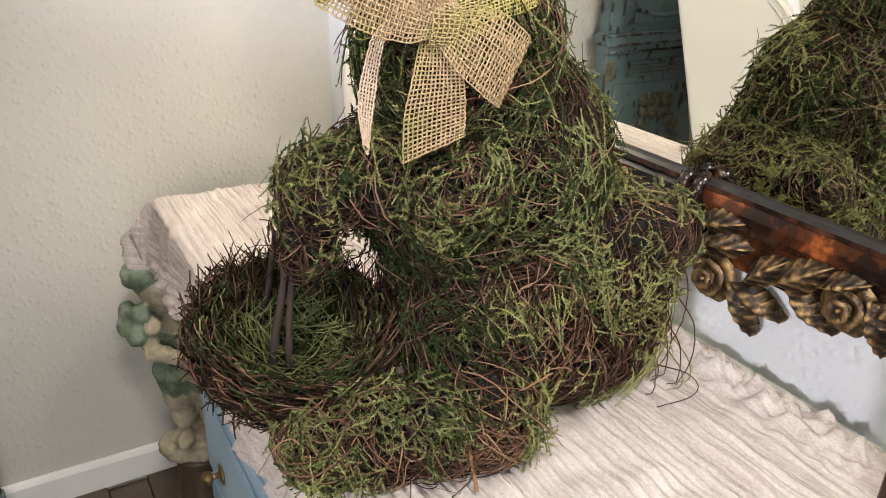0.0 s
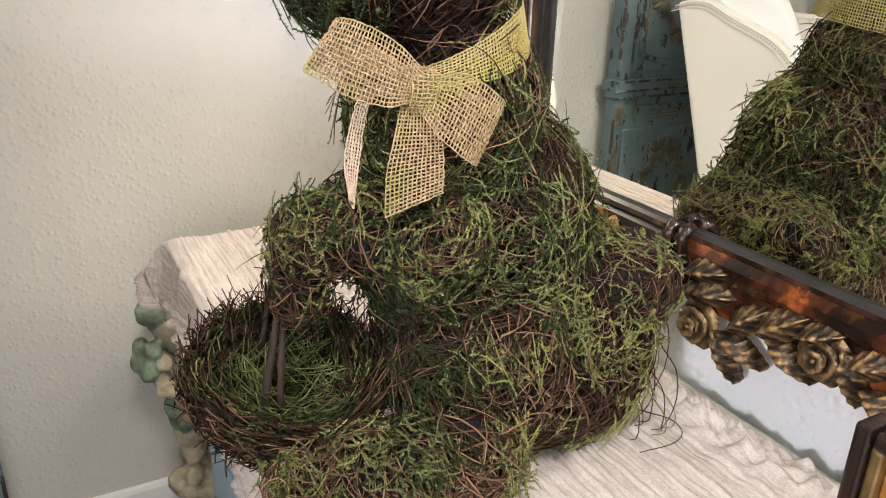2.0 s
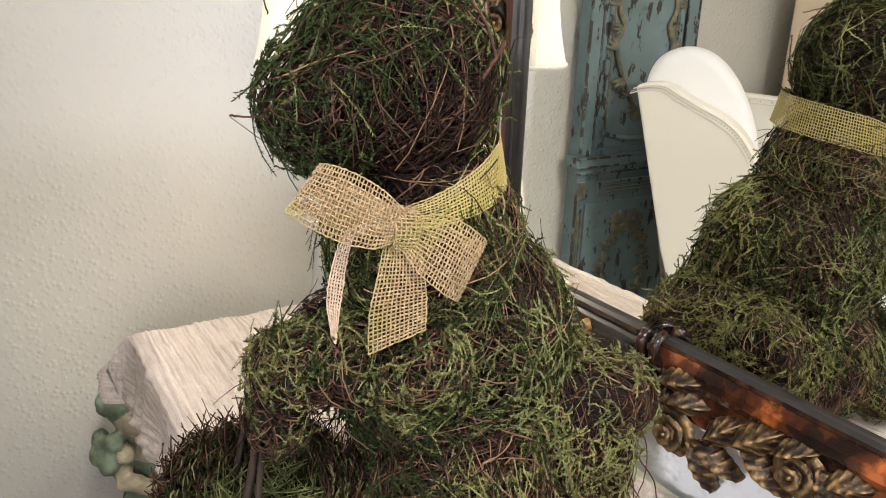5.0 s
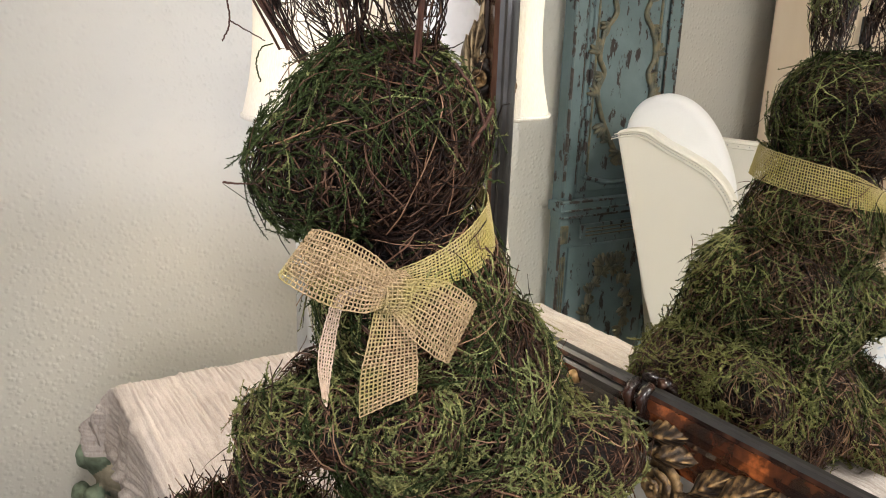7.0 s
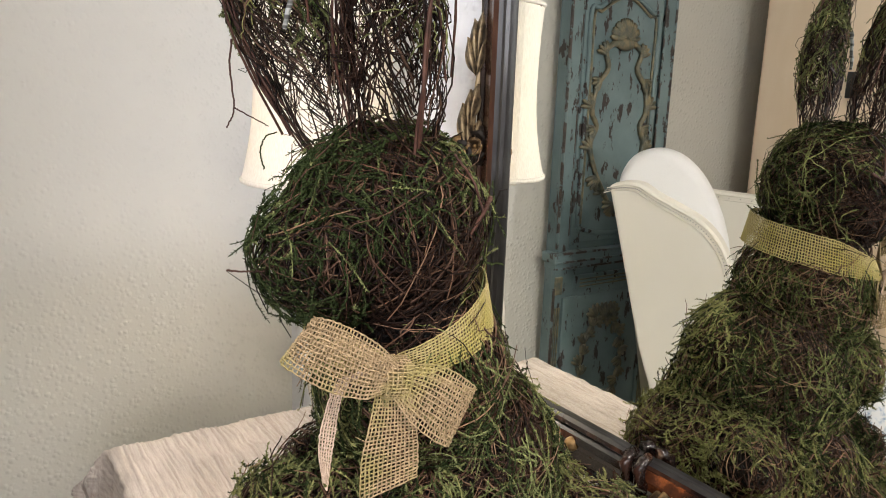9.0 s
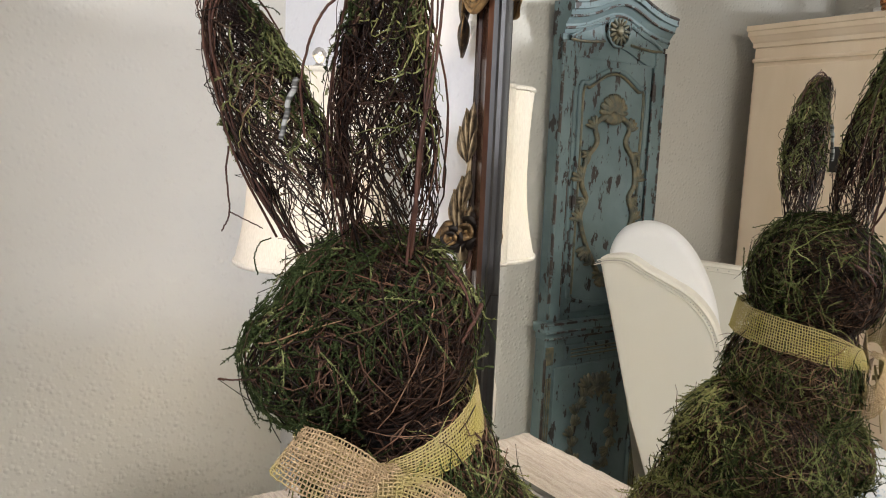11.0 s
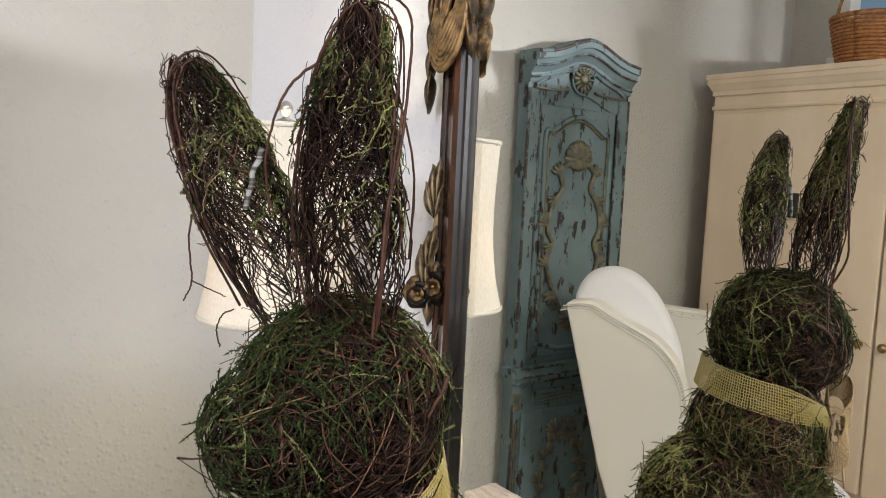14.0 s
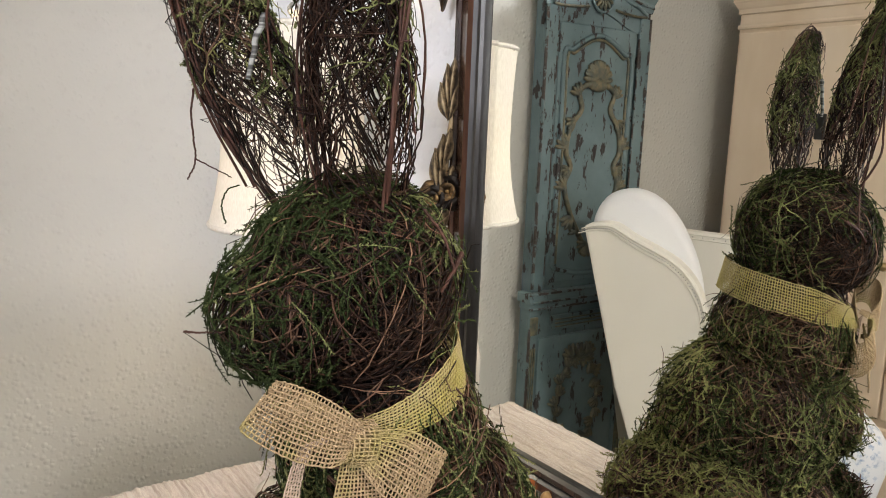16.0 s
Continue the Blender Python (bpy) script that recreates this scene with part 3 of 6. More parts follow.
bm = box(bmesh.new(), GX + 0.006, WALL_X - 0.001, GY0 - 0.05, GY1 + 0.05, GZ0 - 0.05, GZ1 + 0.05)
part("backing_board", to_mirror(bm), BLACK, mirror)
BEV = 0.026
bm = bmesh.new()
y0, y1, z0, z1 = GY0 + BEV, GY1 - BEV, GZ0 + BEV, GZ1 - BEV
bm.faces.new([bm.verts.new(p) for p in ((GX, y0, z0), (GX, y1, z0), (GX, y1, z1), (GX, y0, z1))])
glass = part("glass", to_mirror(bm), MIRROR, mirror, "clear silvered mirror glass")
inner = [(y0, z0), (y1, z0), (y1, z1), (y0, z1)]
outer = [(GY0, GZ0), (GY1, GZ0), (GY1, GZ1), (GY0, GZ1)]
bm = bmesh.new()
for i in range(4):
    k = (i + 1) % 4
    bm.faces.new([bm.verts.new((GX, *inner[i])), bm.verts.new((GX, *inner[k])), bm.verts.new((GX + 0.0016, *outer[k])), bm.verts.new((GX + 0.0016, *outer[i]))])
part("bevel", to_mirror(bm), MIRROR, glass, "bevelled glass border")

# profile across the frame: outward from the glass edge, and how far it stands out towards the room
PROF = [(0.0, -0.022), (0.0, 0.004), (0.004, 0.008), (0.010, 0.008), (0.013, 0.004), (0.018, 0.010), (0.026, 0.013), (0.034, 0.010), (0.037, 0.006), (0.058, 0.000),
        (0.062, 0.003), (0.069, 0.002), (0.073, -0.004), (0.075, -0.022)]


def frame_run(name, p0, p1, out, mats, bands, width=1.0):
    """One side of the frame, from p0 to p1; bands: material number for each strip of the profile."""
    bm = bmesh.new()
    a, b, o = Vector(p0), Vector(p1), Vector(out)
    d = (b - a).normalized()
    rows = []
    for p, cut in ((a, -1), (b, 1)):
        rows.append([bm.verts.new(p + o * w * width + d * cut * w + Vector((-h, 0, 0))) for w, h in PROF])
    k = len(PROF)
    for i in range(k):
        f = bm.faces.new((rows[0][i], rows[0][(i + 1) % k], rows[1][(i + 1) % k], rows[1][i]))
        f.material_index = bands[min(i, len(bands) - 1)]
    return part(name, to_mirror(bm), mats, mirror)


FRAME_MATS = [BLACK, LACQUER, TORTOISE]
BANDS = [0, 0, 1, 0, 0, 2, 1, 2, 1, 2, 1, 2, 1, 1]
C00, C10, C11, C01 = (GX, GY0, GZ0), (GX, GY1, GZ0), (GX, GY1, GZ1), (GX, GY0, GZ1)
frame_run("rail", C00, C10, (0, 0, -1), FRAME_MATS, BANDS)
frame_run("stile", C10, C11, (0, 1, 0), FRAME_MATS, [0, 0, 0, 0, 0, 1, 1, 1, 1, 1, 1, 1, 1, 1])
frame_run("rail", C11, C01, (0, 0, 1), FRAME_MATS, BANDS)
frame_run("stile", C01, C00, (0, -1, 0), FRAME_MATS, [0, 0, 0, 0, 0, 1, 1, 1, 1, 1, 1, 1, 1, 1])


def carved_leaf(bm, tip, base, width, stand=0.02, curl=0.010, lobes=5, depth=0.007, n=Vector((-1, 0, 0))):
    """A carved leaf with a midrib, veins and lobed edges that stands out from the frame towards the room."""
    b, t = Vector(base), Vector(tip)
    d = t - b
    s = d.cross(n).normalized()
    nl, nw = 40, 11
    rows = []
    for i in range(nl + 1):
        f = i / nl
        env = (math.sin(math.pi * min(1, f ** 0.75 * 0.97 + 0.03)) ** 0.8) * width
        env *= 1.04 - 0.24 * ((lobes * f) % 1.0) ** 1.5 * (1 - 0.4 * f)
        row = []
        for j in range(nw):
            c = 2 * j / (nw - 1) - 1
            skew = d * (0.10 * abs(c) * (1 - f))
            rib = 0.0044 * math.exp(-(c / 0.16) ** 2)
            vein = 0.0016 * (1 - abs(c) * 0.4) * math.sin(2 * math.pi * (lobes * f - 1.1 * abs(c)))
            cup = stand + curl * math.sin(math.pi * f) * (1 - 0.8 * c * c) - 0.006 * c * c - 0.012 * f * f
            row.append(bm.verts.new(b + d * f + skew + s * env * c + n * (cup + rib + vein)))
        rows.append(row)
    back = [[bm.verts.new(v.co - n * 0.006) for v in row] for row in (rows[0], rows[-1])]
    for a, c in zip(rows, rows[1:]):
        for j in range(nw - 1):
            f = bm.faces.new((a[j], a[j + 1], c[j + 1], c[j]))
            f.smooth = True
    rim = [r[0] for r in rows] + list(rows[-1][1:-1]) + [r[-1] for r in reversed(rows)] + list(reversed(rows[0][1:-1]))
    low = [bm.verts.new(v.co - n * depth + (b + d * 0.5 - v.co) * 0.06) for v in rim]
    for v in back[0] + back[1]:
        bm.verts.remove(v)
    k = len(rim)
    for i in range(k):
        bm.faces.new((rim[i], low[i], low[(i + 1) % k], rim[(i + 1) % k]))
    return bm


def carving(name, bm, label, mat=GILT):
    return part(name, to_mirror(bm), mat, mirror, label)


def carved_rose(centre, radius, stand=0.024, seed=0, n=Vector((-1, 0, 0)), mat=GILT):
    """A carved rose: a bud with whorls of cupped petals round it."""
    rng = random.Random(seed)
    c = Vector(centre)
    across = n.cross(Vector((0, 0, 1))).normalized()
    upward = across.cross(n)
    turn = n.to_track_quat("-X", "Z")
    bud = ball(bmesh.new(), c + n * (stand * 0.50), (stand * 0.5, radius * 0.66, radius * 0.66), turn)
    ball(bud, c + n * (stand * 1.15), (radius * 0.20, radius * 0.13, radius * 0.13), turn)
    rose = carving("rose", bud, "gilt carved rose", mat)
    for ring, (count, r0, tilt, size) in enumerate(((6, 0.64, 0.25, 0.50), (5, 0.42, 0.65, 0.40), (4, 0.20, 1.05, 0.30))):
        for i in range(count):
            a = 2 * math.pi * (i + 0.5 * ring + rng.uniform(-0.1, 0.1)) / count
            o = across * math.cos(a) + upward * math.sin(a)
            s = o.cross(n)
            bm, grid = bmesh.new(), []
            for u in range(6):
                row = []
                for w in range(7):
                    p, q = u / 5, w / 3 - 1
                    out = (r0 - 0.25 + p * 0.75 * math.cos(tilt * 0.8)) * radius * (1 - 0.12 * q * q)
                    up = stand * (0.55 + 0.22 * ring) + radius * (p * math.sin(tilt) * 0.6 + 0.10 * math.sin(math.pi * p) - 0.18 * q * q * p - 0.12 * p ** 4)
                    wide = size * radius * 1.35 * math.sin(math.pi * (0.2 + 0.62 * p)) * q
                    row.append(bm.verts.new(c + o * max(out, 0.02 * radius) + s * wide + n * up))
                grid.append(row)
            for a1, b1 in zip(grid, grid[1:]):
                for w in range(6):
                    f = bm.faces.new((a1[w], a1[w + 1], b1[w + 1], b1[w]))
                    f.smooth = True
            part("petal", to_mirror(bm), mat, rose)
    return rose



FX = GX - 0.002
for tip, base, width in (((0.462, 1.057), (0.525, 1.040), 0.018), ((0.455, 1.030), (0.522, 1.022), 0.020),
                         ((0.437, 0.937), (0.468, 0.992), 0.017), ((0.408, 0.968), (0.462, 0.994), 0.017),
                         ((0.408, 1.040), (0.452, 0.999), 0.018), ((0.362, 1.053), (0.420, 1.010), 0.020), ((0.352, 0.983), (0.402, 1.014), 0.017),
                         ((0.325, 1.050), (0.372, 1.030), 0.016), ((0.304, 0.985), (0.322, 1.040), 0.017), ((0.272, 1.042), (0.318, 1.028), 0.017),
                         ((0.258, 0.985), (0.298, 1.012), 0.016), ((0.215, 1.045), (0.262, 1.015), 0.018)):
    carving("leaf", carved_leaf(bmesh.new(), (FX, *tip), (FX, *base), width * 0.86), "gilt carved acanthus leaf")
for i, (y, z, r) in enumerate(((0.496, 0.985, 0.027), (0.343, 1.020, 0.026), (0.205, 1.005, 0.027))):
    carved_rose((FX, y, z), r, 0.024, i)
# twin scrolls where the rail breaks forward
for k, y in enumerate((0.552, 0.532)):
    bm = bmesh.new()
    tube(bm, [(GX - 0.004, y + 0.004, 1.086), (GX - 0.016, y + 0.002, 1.083), (GX - 0.024, y, 1.074), (GX - 0.024, y - 0.003, 1.062), (GX - 0.012, y - 0.004, 1.052), (GX, y - 0.004, 1.040)], [0.006, 0.0075, 0.008, 0.0075, 0.006, 0.005], 12)
    part("scroll", to_mirror(bm), LACQUER, mirror, "dark lacquered scroll")
bm = bmesh.new()
extrude_profile(bm, [(0.0, -0.02), (0.0, 0.010), (0.010, 0.017), (0.020, 0.017), (0.030, 0.011), (0.055, 0.008), (0.075, 0.002), (0.078, -0.02)],
                [((GX, 0.545, GZ0 - 0.009), (0, 0, -1), (-1, 0, 0)), ((GX, -0.02, GZ0 - 0.009), (0, 0, -1), (-1, 0, 0))])
part("apron_panel", to_mirror(bm), TORTOISE, mirror, "tortoiseshell-red lacquered panel")
carving("rosette", ball(bmesh.new(), (GX - 0.01, 0.655, 1.052), (0.012, 0.010, 0.010)), "small gilt boss")
# laurel sprays and roses up the stile, fanned out into the room
FACING = Vector((-0.72, -0.69, 0)).normalized()


def fanned(y, z):
    return FX + 0.006 - 0.55 * (y - 0.905), 0.905 + 0.2 * (y - 0.905), z


for tip, base, width in (((0.908, 1.610), (0.916, 1.540), 0.0105), ((0.932, 1.592), (0.921, 1.532), 0.0100), ((0.948, 1.566), (0.920, 1.512), 0.0115), ((0.900, 1.575), (0.917, 1.515), 0.0085),
                         ((0.914, 1.508), (0.928, 1.448), 0.0105), ((0.936, 1.494), (0.934, 1.440), 0.0100), ((0.955, 1.474), (0.940, 1.414), 0.0125), ((0.938, 1.462), (0.930, 1.410), 0.0105), ((0.902, 1.458), (0.916, 1.418), 0.0095), ((0.928, 1.352), (0.924, 1.400), 0.0100)):
    carving("leaf", carved_leaf(bmesh.new(), fanned(*tip), fanned(*base), width * 0.88, 0.012, 0.006, 1, 0.010, FACING), "pale gilt carved laurel leaf", GILT_PALE)
bm = bmesh.new()
tube(bm, [fanned(0.914, 1.55), fanned(0.916, 1.51), fanned(0.926, 1.46), fanned(0.93, 1.41)], [0.003, 0.004, 0.0045, 0.005], 8)
carving("stem", bm, "pale gilt carved stem", GILT_PALE)
for i, (y, z, r) in enumerate(((0.912, 1.414, 0.026), (0.950, 1.404, 0.021))):
    carved_rose(fanned(y, z), r * 1.1, 0.018, 7 + i, FACING)
# gilt clasp: leaf strands down both edges of the stile and a ridged swag hung between them
for i in range(7):
    r = 0.036 - 0.0042 * i
    low = 1.722 + 0.0072 * i
    bm = bmesh.new()
    pts = smooth_path([(FX - 0.010, 0.874 + r, 1.860 - 0.006 * i), (FX - 0.016, 0.874 + r * 1.02, 1.800), (FX - 0.024, 0.874 + r * 0.80, low + 0.024), (FX - 0.028, 0.874, low),
                       (FX - 0.024, 0.874 - r * 0.80, low + 0.026), (FX - 0.016, 0.874 - r * 1.02, 1.805), (FX - 0.010, 0.874 - r, 1.870 - 0.006 * i)], 26)
    tube(bm, [tuple(p) for p in pts], [0.0030 + 0.0022 * math.sin(math.pi * k / 25) for k in range(26)], 8)
    carving("swag_ridge", bm, "gilt carved swag ridge")
for y, s0, count in ((0.843, 1, 6), (0.908, -1, 6), (0.930, -1, 8)):
    for i in range(count):
        z = (1.735 if y < 0.92 else 1.665) + 0.040 * i
        carving("leaf", carved_leaf(bmesh.new(), (FX - 0.004, y - 0.007 * s0, z), (FX - 0.006, y + 0.005 * s0, z + 0.060), 0.0115 if y < 0.92 else 0.0085, 0.012, 0.006, 1, 0.010, FACING), "gilt carved clasp leaf")
for i in range(3):
    carving("scroll", tube(bmesh.new(), [(FX - 0.018, 0.874 + 0.022 * math.cos(a), 1.885 + 0.045 * i + 0.018 * math.sin(a)) for a in [0.6 + 5.0 * k / 15 for k in range(16)]], 0.0048, 8), "gilt carved scroll")

# ---- table lamp ----
lamp = thing("table_lamp", (LAMP_X, LAMP_Y, DTOP + 0.006), "lit table lamp with waisted cream cloth shade on the dresser", "lamp")
LB = DTOP + 0.006
part("base", lathe(bmesh.new(), [(0.001, 0.0), (0.056, 0.0), (0.058, 0.010), (0.046, 0.020), (0.018, 0.03), (0.015, 0.05), (0.024, 0.09), (0.034, 0.15), (0.033, 0.20), (0.022, 0.26), (0.014, 0.30), (0.013, 0.33), (0.018, 0.34), (0.012, 0.35), (0.001, 0.35)]), CERAMIC, lamp, "glazed cream ceramic base")
part("socket", lathe(bmesh.new(), [(0.012, 0.35), (0.012, 0.44), (0.018, 0.45), (0.018, 0.49), (0.001, 0.492)], 20), BRASS, lamp)


def waist(f):
    return 0.108 + (0.021 * (1 - f / 0.55) ** 2.2 if f < 0.55 else 0.006 * ((f - 0.55) / 0.45) ** 2)


Z0, Z1 = 1.343 - LB, 1.638 - LB
bm = bmesh.new()
lathe(bm, [(waist(i / 16), Z0 + (Z1 - Z0) * i / 16) for i in range(17)], 56)
shade = part("shade", bm, SHADE, lamp, "cream cloth shade glowing from within")
for z, f in ((Z0, 0), (Z1, 1)):
    bm = bmesh.new()
    ring = [(waist(f) + 0.0025 * math.cos(q), z + 0.004 * math.sin(q)) for q in [2 * math.pi * i / 8 for i in range(9)]]
    lathe(bm, ring, 56)
    part("trim_band", bm, SHADE, shade)
bm = bmesh.new()
for k in range(3):
    a = 2 * math.pi * k / 3
    tube(bm, [(0, 0, Z1 - 0.01), (waist(1) * math.cos(a), waist(1) * math.sin(a), Z1 - 0.004)], 0.0022, 6)
part("spider", bm, STEEL, lamp)
bm = bmesh.new()
for s in (-1, 1):
    tube(bm, [(0, s * 0.012, 0.45), (0, s * 0.05, 0.52), (0, s * 0.055, 0.62), (0, s * 0.03, 0.71), (0, 0, Z1 - 0.008)], 0.002, 6)
part("harp", bm, BRASS, lamp)
bm = lathe(bmesh.new(), [(0.001, Z1 - 0.004), (0.016, Z1), (0.016, Z1 + 0.012), (0.006, Z1 + 0.016), (0.006, Z1 + 0.02), (0.011, Z1 + 0.028), (0.011, Z1 + 0.034), (0.006, Z1 + 0.041), (0.001, Z1 + 0.043)], 20)
part("finial", bm, STEEL, lamp, "silver metal finial")

# ---- topiary rabbit ----
RNG = np.random.default_rng(11)


def turned(z_deg, y_deg=0.0):
    return np.array(Euler((0, radians(y_deg), radians(z_deg))).to_matrix())


class Blob:
    """A rounded form that the twigs and moss cover."""

    def __init__(self, c, r, turn=0.0, dip=0.0, moss=0.5, flow=(0, 0, -1), wild=0.6, count=1.0, length=0.09, core=0.80, pale=0.3, dark=0.3, bare=None, scale=0.0028, tall=0.34, short=1.0, bark=0):
        self.c, self.r, self.R = np.array(c, float), np.array(r, float), turned(turn, dip)
        self.moss, self.flow, self.wild, self.count, self.length, self.core, self.pale, self.dark, self.bare, self.scale, self.tall, self.short, self.bark = moss, np.array(flow, float), wild, count, length, core, pale, dark, bare, scale, tall, short, bark

    def level(self, p):
        return np.linalg.norm((p - self.c) @ self.R / self.r, axis=-1)

    def land(self, p, lift):
        loc = (p - self.c) @ self.R / self.r
        loc /= np.linalg.norm(loc, axis=-1, keepdims=True) + 1e-9
        nrm = (loc / self.r) @ self.R.T
        nrm /= np.linalg.norm(nrm, axis=-1, keepdims=True) + 1e-9
        return self.c + (loc * self.r) @ self.R.T + nrm * lift[..., None], nrm

    def area(self):
        a, b, c = self.r
        return 4 * math.pi * (((a * b) ** 1.6 + (a * c) ** 1.6 + (b * c) ** 1.6) / 3) ** (1 / 1.6)


def crawl(blob, n, length, steps, lift0, lift1, wild, rng, others, floor=DTOP + 0.006, droop=0.0, curl=0.32, shake=0.16, clump=1):
    """Paths that creep over a blob."""
    seeds = max(1, n // clump)
    n = seeds * clump
    d = np.repeat(rng.normal(size=(seeds, 3)), clump, 0)
    d /= np.linalg.norm(d, axis=1, keepdims=True)
    lean, arc = np.repeat(rng.normal(size=(seeds, 3)), clump, 0), np.repeat(rng.normal(size=(seeds, 3)), clump, 0)
    if clump > 1:
        d = d + rng.normal(size=(n, 3)) * 0.013 / blob.r.min() * 0.9
        d /= np.linalg.norm(d, axis=1, keepdims=True)
        lean, arc = lean * 0.9 + rng.normal(size=(n, 3)) * 0.4, arc * 0.85 + rng.normal(size=(n, 3)) * 0.5
    p = blob.c + (d * blob.r) @ blob.R.T
    keep = p[:, 2] > floor
    for o in others:
        if o is not blob:
            keep &= o.level(p) > 0.97
    p, lean, arc = p[keep], lean[keep], arc[keep]
    n = len(p)
    h0 = rng.uniform(*lift0, n)
    h1 = rng.uniform(*lift1, n) * (rng.random(n) < 0.6)
    p, nrm = blob.land(p, h0)
    way = blob.flow + lean * wild
    sign = np.where(rng.random(n) < 0.5, 1.0, -1.0)[:, None] if wild > 0.9 else 1.0
    way = way * sign
    bend = arc * curl
    step = (length * rng.uniform(0.55, 1.35, n) / (steps - 1))[:, None]
    out = [p]
    for i in range(1, steps):
        way = way - (way * nrm).sum(1, keepdims=True) * nrm
        way /= np.linalg.norm(way, axis=1, keepdims=True) + 1e-9
        way = way + bend + rng.normal(size=(n, 3)) * shake
        if curl > 0.5:
            bend = bend * 0.8 + rng.normal(size=(n, 3)) * 0.30
        way[:, 2] -= droop
        f = i / (steps - 1)
        q, nrm = blob.land(p + way * step, h0 + h1 * f * f)
        q[:, 2] = np.maximum(q[:, 2], floor - 0.003)
        out.append(q)
        p = q
    return np.stack(out, 1)


BODY = [
    Blob((0.442, 0.585, 1.000), (0.147, 0.120, 0.126), 0, 0, 0.74, (0.15, -0.1, -1), 0.6, 1.0, 0.115, pale=0.55, dark=0.15),
    Blob((0.455, 0.562, 0.950), (0.142, 0.112, 0.074), 0, 0, 0.62, (0.15, -0.1, -1), 0.7, 1.0, 0.09, pale=0.75, dark=0.05),
    Blob((0.385, 0.578, 1.120), (0.118, 0.104, 0.125), 0, 0, 0.92, (0.3, 0, -1), 0.55, 1.0, 0.10, pale=0.28, dark=0.40),
    Blob((0.345, 0.566, 1.235), (0.082, 0.084, 0.095), 0, 0, 1.0, (0.45, 0, -0.9), 0.4, 1.1, 0.09, pale=0.25, dark=0.4, tall=0.8, scale=0.0021),
    Blob((0.336, 0.566, 1.298), (0.068, 0.068, 0.050), 0, 0, 0.30, (0.1, 0, -1), 0.6, 1.0, 0.07, pale=0.0, dark=0.8, bark=8),
    Blob((0.372, 0.518, 0.986), (0.090, 0.070, 0.094), -12, 0, 0.84, (-0.2, -0.2, -0.9), 1.2, 1.25, 0.075, pale=0.3, dark=0.3, bare=(0.20, -0.93, 0.05)),
    Blob((0.405, 0.655, 0.990), (0.080, 0.052, 0.094), 12, 0, 0.5, (-0.5, 0, -0.6), 1.0, 0.8, 0.09, pale=0.2, dark=0.4),
    Blob((0.415, 0.628, 1.065), (0.092, 0.062, 0.085), 0, 0, 0.90, (0.3, 0.1, -1), 0.55, 0.9, 0.10, pale=0.28, dark=0.40),
    Blob((0.192, 0.508, 0.923), (0.044, 0.043, 0.038), -22, 0, 0.52, (-0.1, -0.6, -0.6), 0.35, 1.5, 0.075, pale=0.45, dark=0.15, bark=9),
    Blob((0.234, 0.491, 0.924), (0.050, 0.045, 0.040), -22, 0, 0.54, (-0.1, -0.6, -0.6), 0.35, 1.5, 0.075, pale=0.45, dark=0.15, bark=9),
    Blob((0.282, 0.472, 0.926), (0.052, 0.045, 0.042), -22, 0, 0.54, (-0.1, -0.6, -0.6), 0.35, 1.5, 0.075, pale=0.40, dark=0.2, bark=9),
    Blob((0.322, 0.462, 0.936), (0.046, 0.044, 0.050), -22, 0, 0.58, (-0.1, -0.6, -0.6), 0.45, 1.5, 0.075, pale=0.40, dark=0.2, bark=9),
    Blob((0.240, 0.690, 0.930), (0.086, 0.046, 0.042), 12, 0, 0.4, (-0.2, 0.6, -0.6), 0.7, 0.8, 0.065, pale=0.2, dark=0.4),
    Blob((0.530, 0.492, 1.058), (0.044, 0.038, 0.040), -25, 0, 0.6, (0.8, -0.3, -0.2), 0.9, 1.3, 0.06, pale=0.7, dark=0.0, bare=(0.87, -0.48, 0.1)),
    Blob((0.502, 0.522, 1.015), (0.070, 0.056, 0.088), -25, 0, 0.6, (0.6, -0.2, -0.7), 0.7, 0.9, 0.08, pale=0.8, dark=0.0),
    Blob((0.306, 0.509, 1.136), (0.046, 0.040, 0.042), -33, -6, 0.76, (-0.2, -0.4, -0.9), 1.0, 1.6, 0.075, pale=0.35, dark=0.25),
    Blob((0.264, 0.536, 1.138), (0.044, 0.038, 0.034), -33, -6, 0.72, (-0.2, -0.4, -0.9), 1.0, 1.6, 0.075, pale=0.35, dark=0.25, bare=(-0.2, -0.45, -0.87)),
    Blob((0.222, 0.562, 1.128), (0.042, 0.036, 0.036), -33, -6, 0.72, (-0.2, -0.4, -0.9), 1.0, 1.6, 0.075, pale=0.35, dark=0.25, bare=(-0.2, -0.45, -0.87)),
    Blob((0.200, 0.566, 1.092), (0.026, 0.024, 0.036), -33, 0, 0.30, (-0.3, 0.1, -1), 0.8, 2.4, 0.05, pale=0.2, dark=0.2),
    Blob((0.296, 0.644, 1.130), (0.066, 0.030, 0.032), 14, -14, 0.6, (-0.7, -0.2, -0.5), 0.7, 1.0, 0.06, pale=0.4, dark=0.3),
    Blob((0.240, 0.650, 1.100), (0.026, 0.024, 0.030), 14, 0, 0.5, (-0.3, 0.1, -1), 0.8, 2.2, 0.05, pale=0.2, dark=0.3),
]
